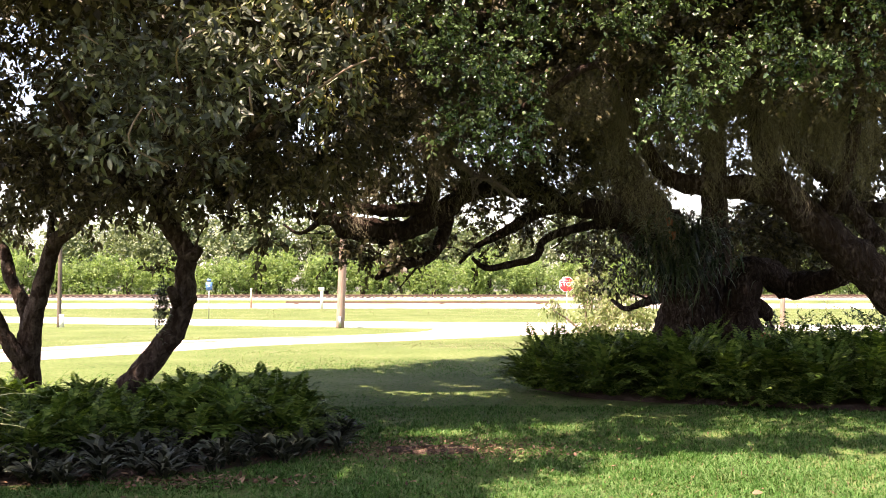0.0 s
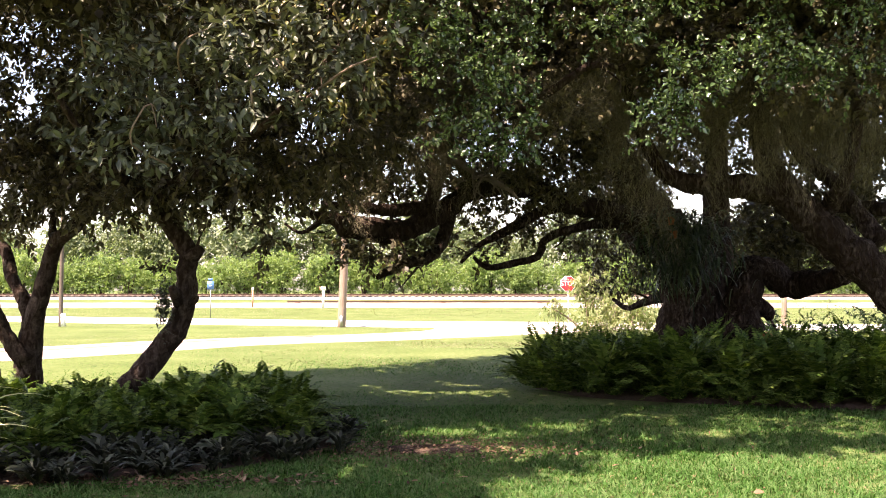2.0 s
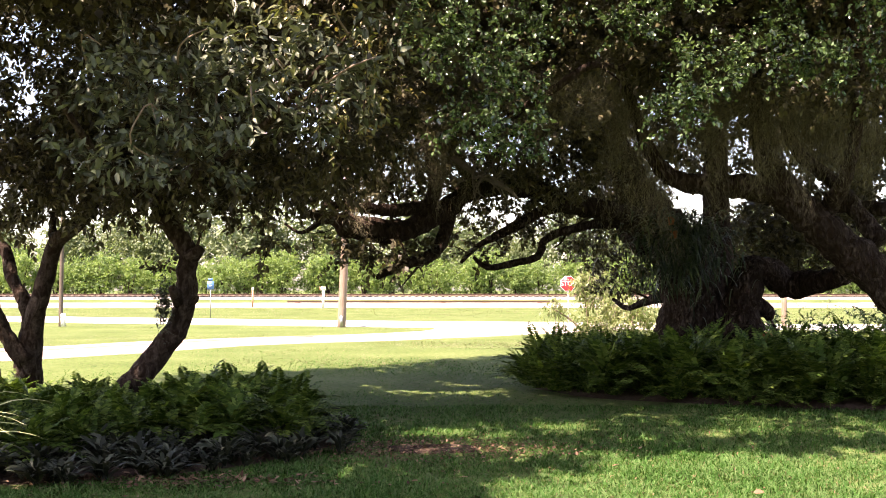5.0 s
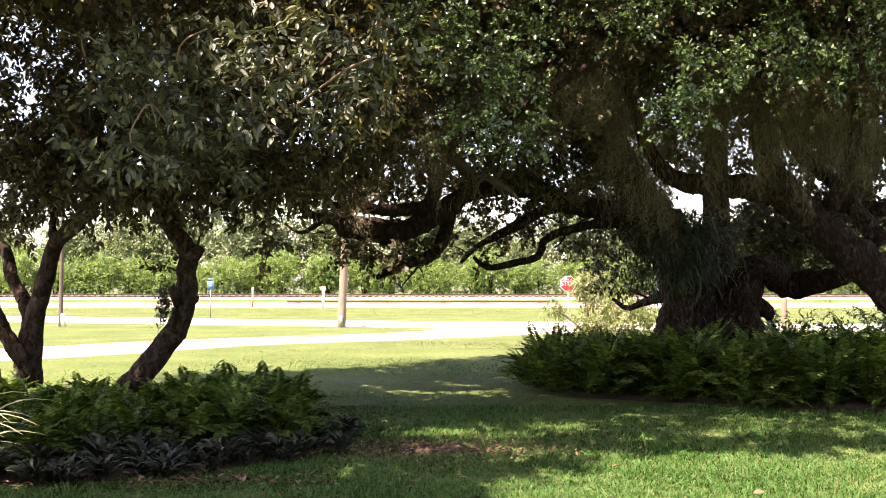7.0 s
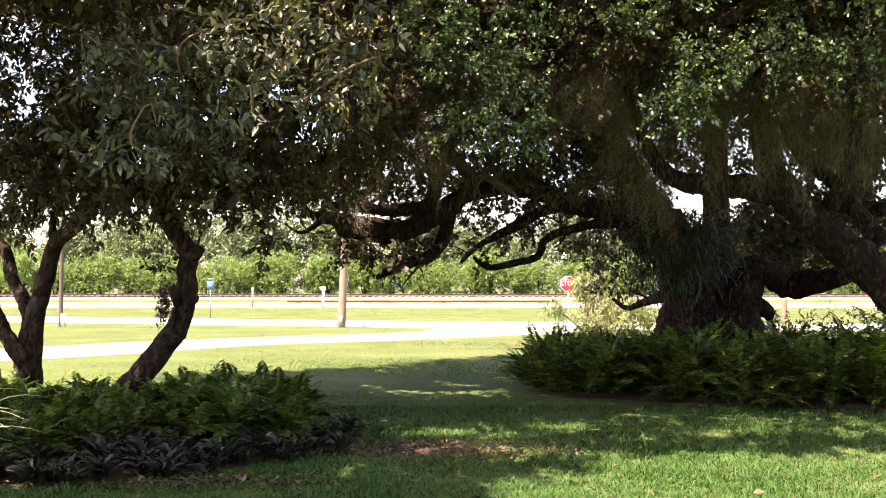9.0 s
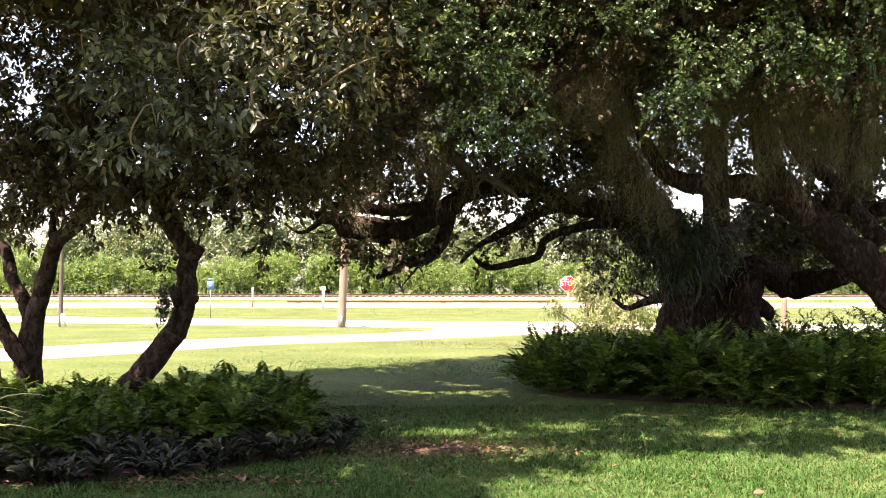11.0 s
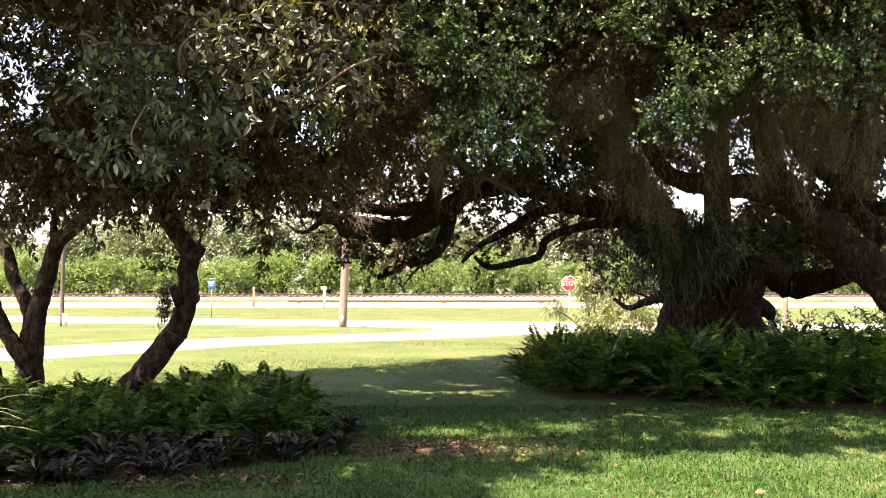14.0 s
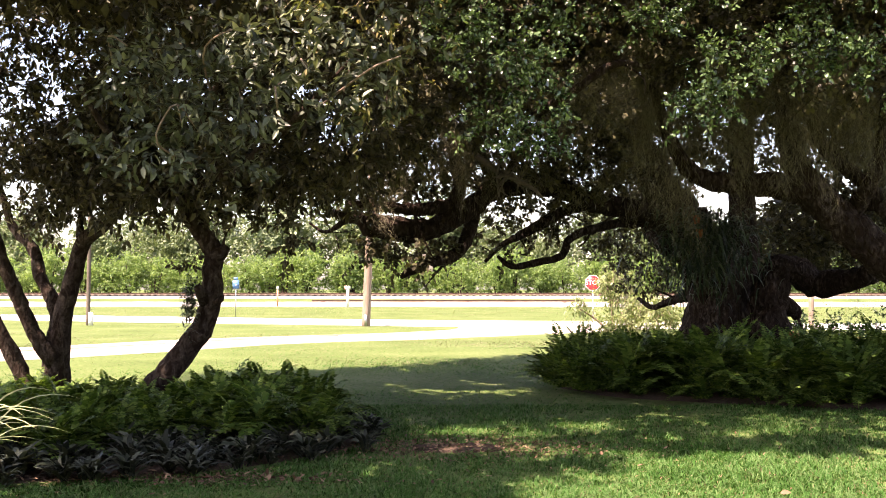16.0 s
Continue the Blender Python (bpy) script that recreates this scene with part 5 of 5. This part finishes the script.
# ---- wind ----
GUST = [(0, -15, -3), (0.5, -13, 18), (1, -23, 48), (1.5, -26, 44), (2, 0, 2), (2.5, 15, 4), (3, -20, 34), (3.5, -28, 24), (4, -14, 7), (4.5, -6, 14), (5, -2, 30),
        (5.5, -12, 38), (6, -6, 52), (6.5, 0, 56), (7, 20, 30), (7.5, 13, 5), (8, 13, 10), (8.5, 10, 22), (9, 2, 10), (9.5, -3, 14), (10, -6, 8), (10.5, -2, 12), (11, 0, 4),
        (11.5, 0, -4), (12, 0, 0), (12.5, -4, -2), (13, -9, 0), (13.5, -4, 5), (14, -8, 10), (14.5, -13, 14), (15, -15, 26), (15.5, -5, 25), (16, -3, 17)]
RUSTLE = [(0, 3, 9), (0.5, -6, 12), (1, -6, 13), (1.5, -12, 6), (2, -13, 15), (2.5, -8, 8), (3, -2, 4), (3.5, 6, 2), (4, 6, 9), (5, 8, 5), (6, 10, 6), (6.5, 12, 8), (7, 8, 9),
          (7.5, 9, 6), (8, 15, 8), (8.5, 12, 8), (9, 6, 2), (10, 2, 4), (11, 4, 0), (11.5, 3, -1), (12, 0, 0), (12.5, 0, 3), (13, -3, 11), (13.5, -5, 14), (14, -2, 11),
          (14.5, -11, 17), (15, -9, 13), (15.5, 2, 5), (16, 6, 2)]


def sway(ob, rows, side, drop, turn):
    """Swing a bough by the wind's rows: metres aside and down for each unit, and a little turn about its root."""
    p = ob.location.copy()
    walk(ob, [(t, pose(p.x + a * side, p.y, p.z - b * drop, 0, b * turn, a * turn * 0.5)) for t, a, b in rows])


def motions():
    sway(bough_a, GUST, 0.0062, 0.0037, 0.06)
    sway(bough_c, GUST, 0.006, 0.0035, 0.06)
    sway(bough_b, GUST, 0.0038, 0.0038, 0.03)
    sway(body, GUST, 0.0012, 0.0008, 0.0)
    sway(oak_near, RUSTLE, 0.004, 0.004, 0.01)
    sway(lean_near, RUSTLE, 0.0065, 0.0062, 0.01)
    sway(sway_blades, GUST, 0.003, 0.0005, 0.1)


motions()
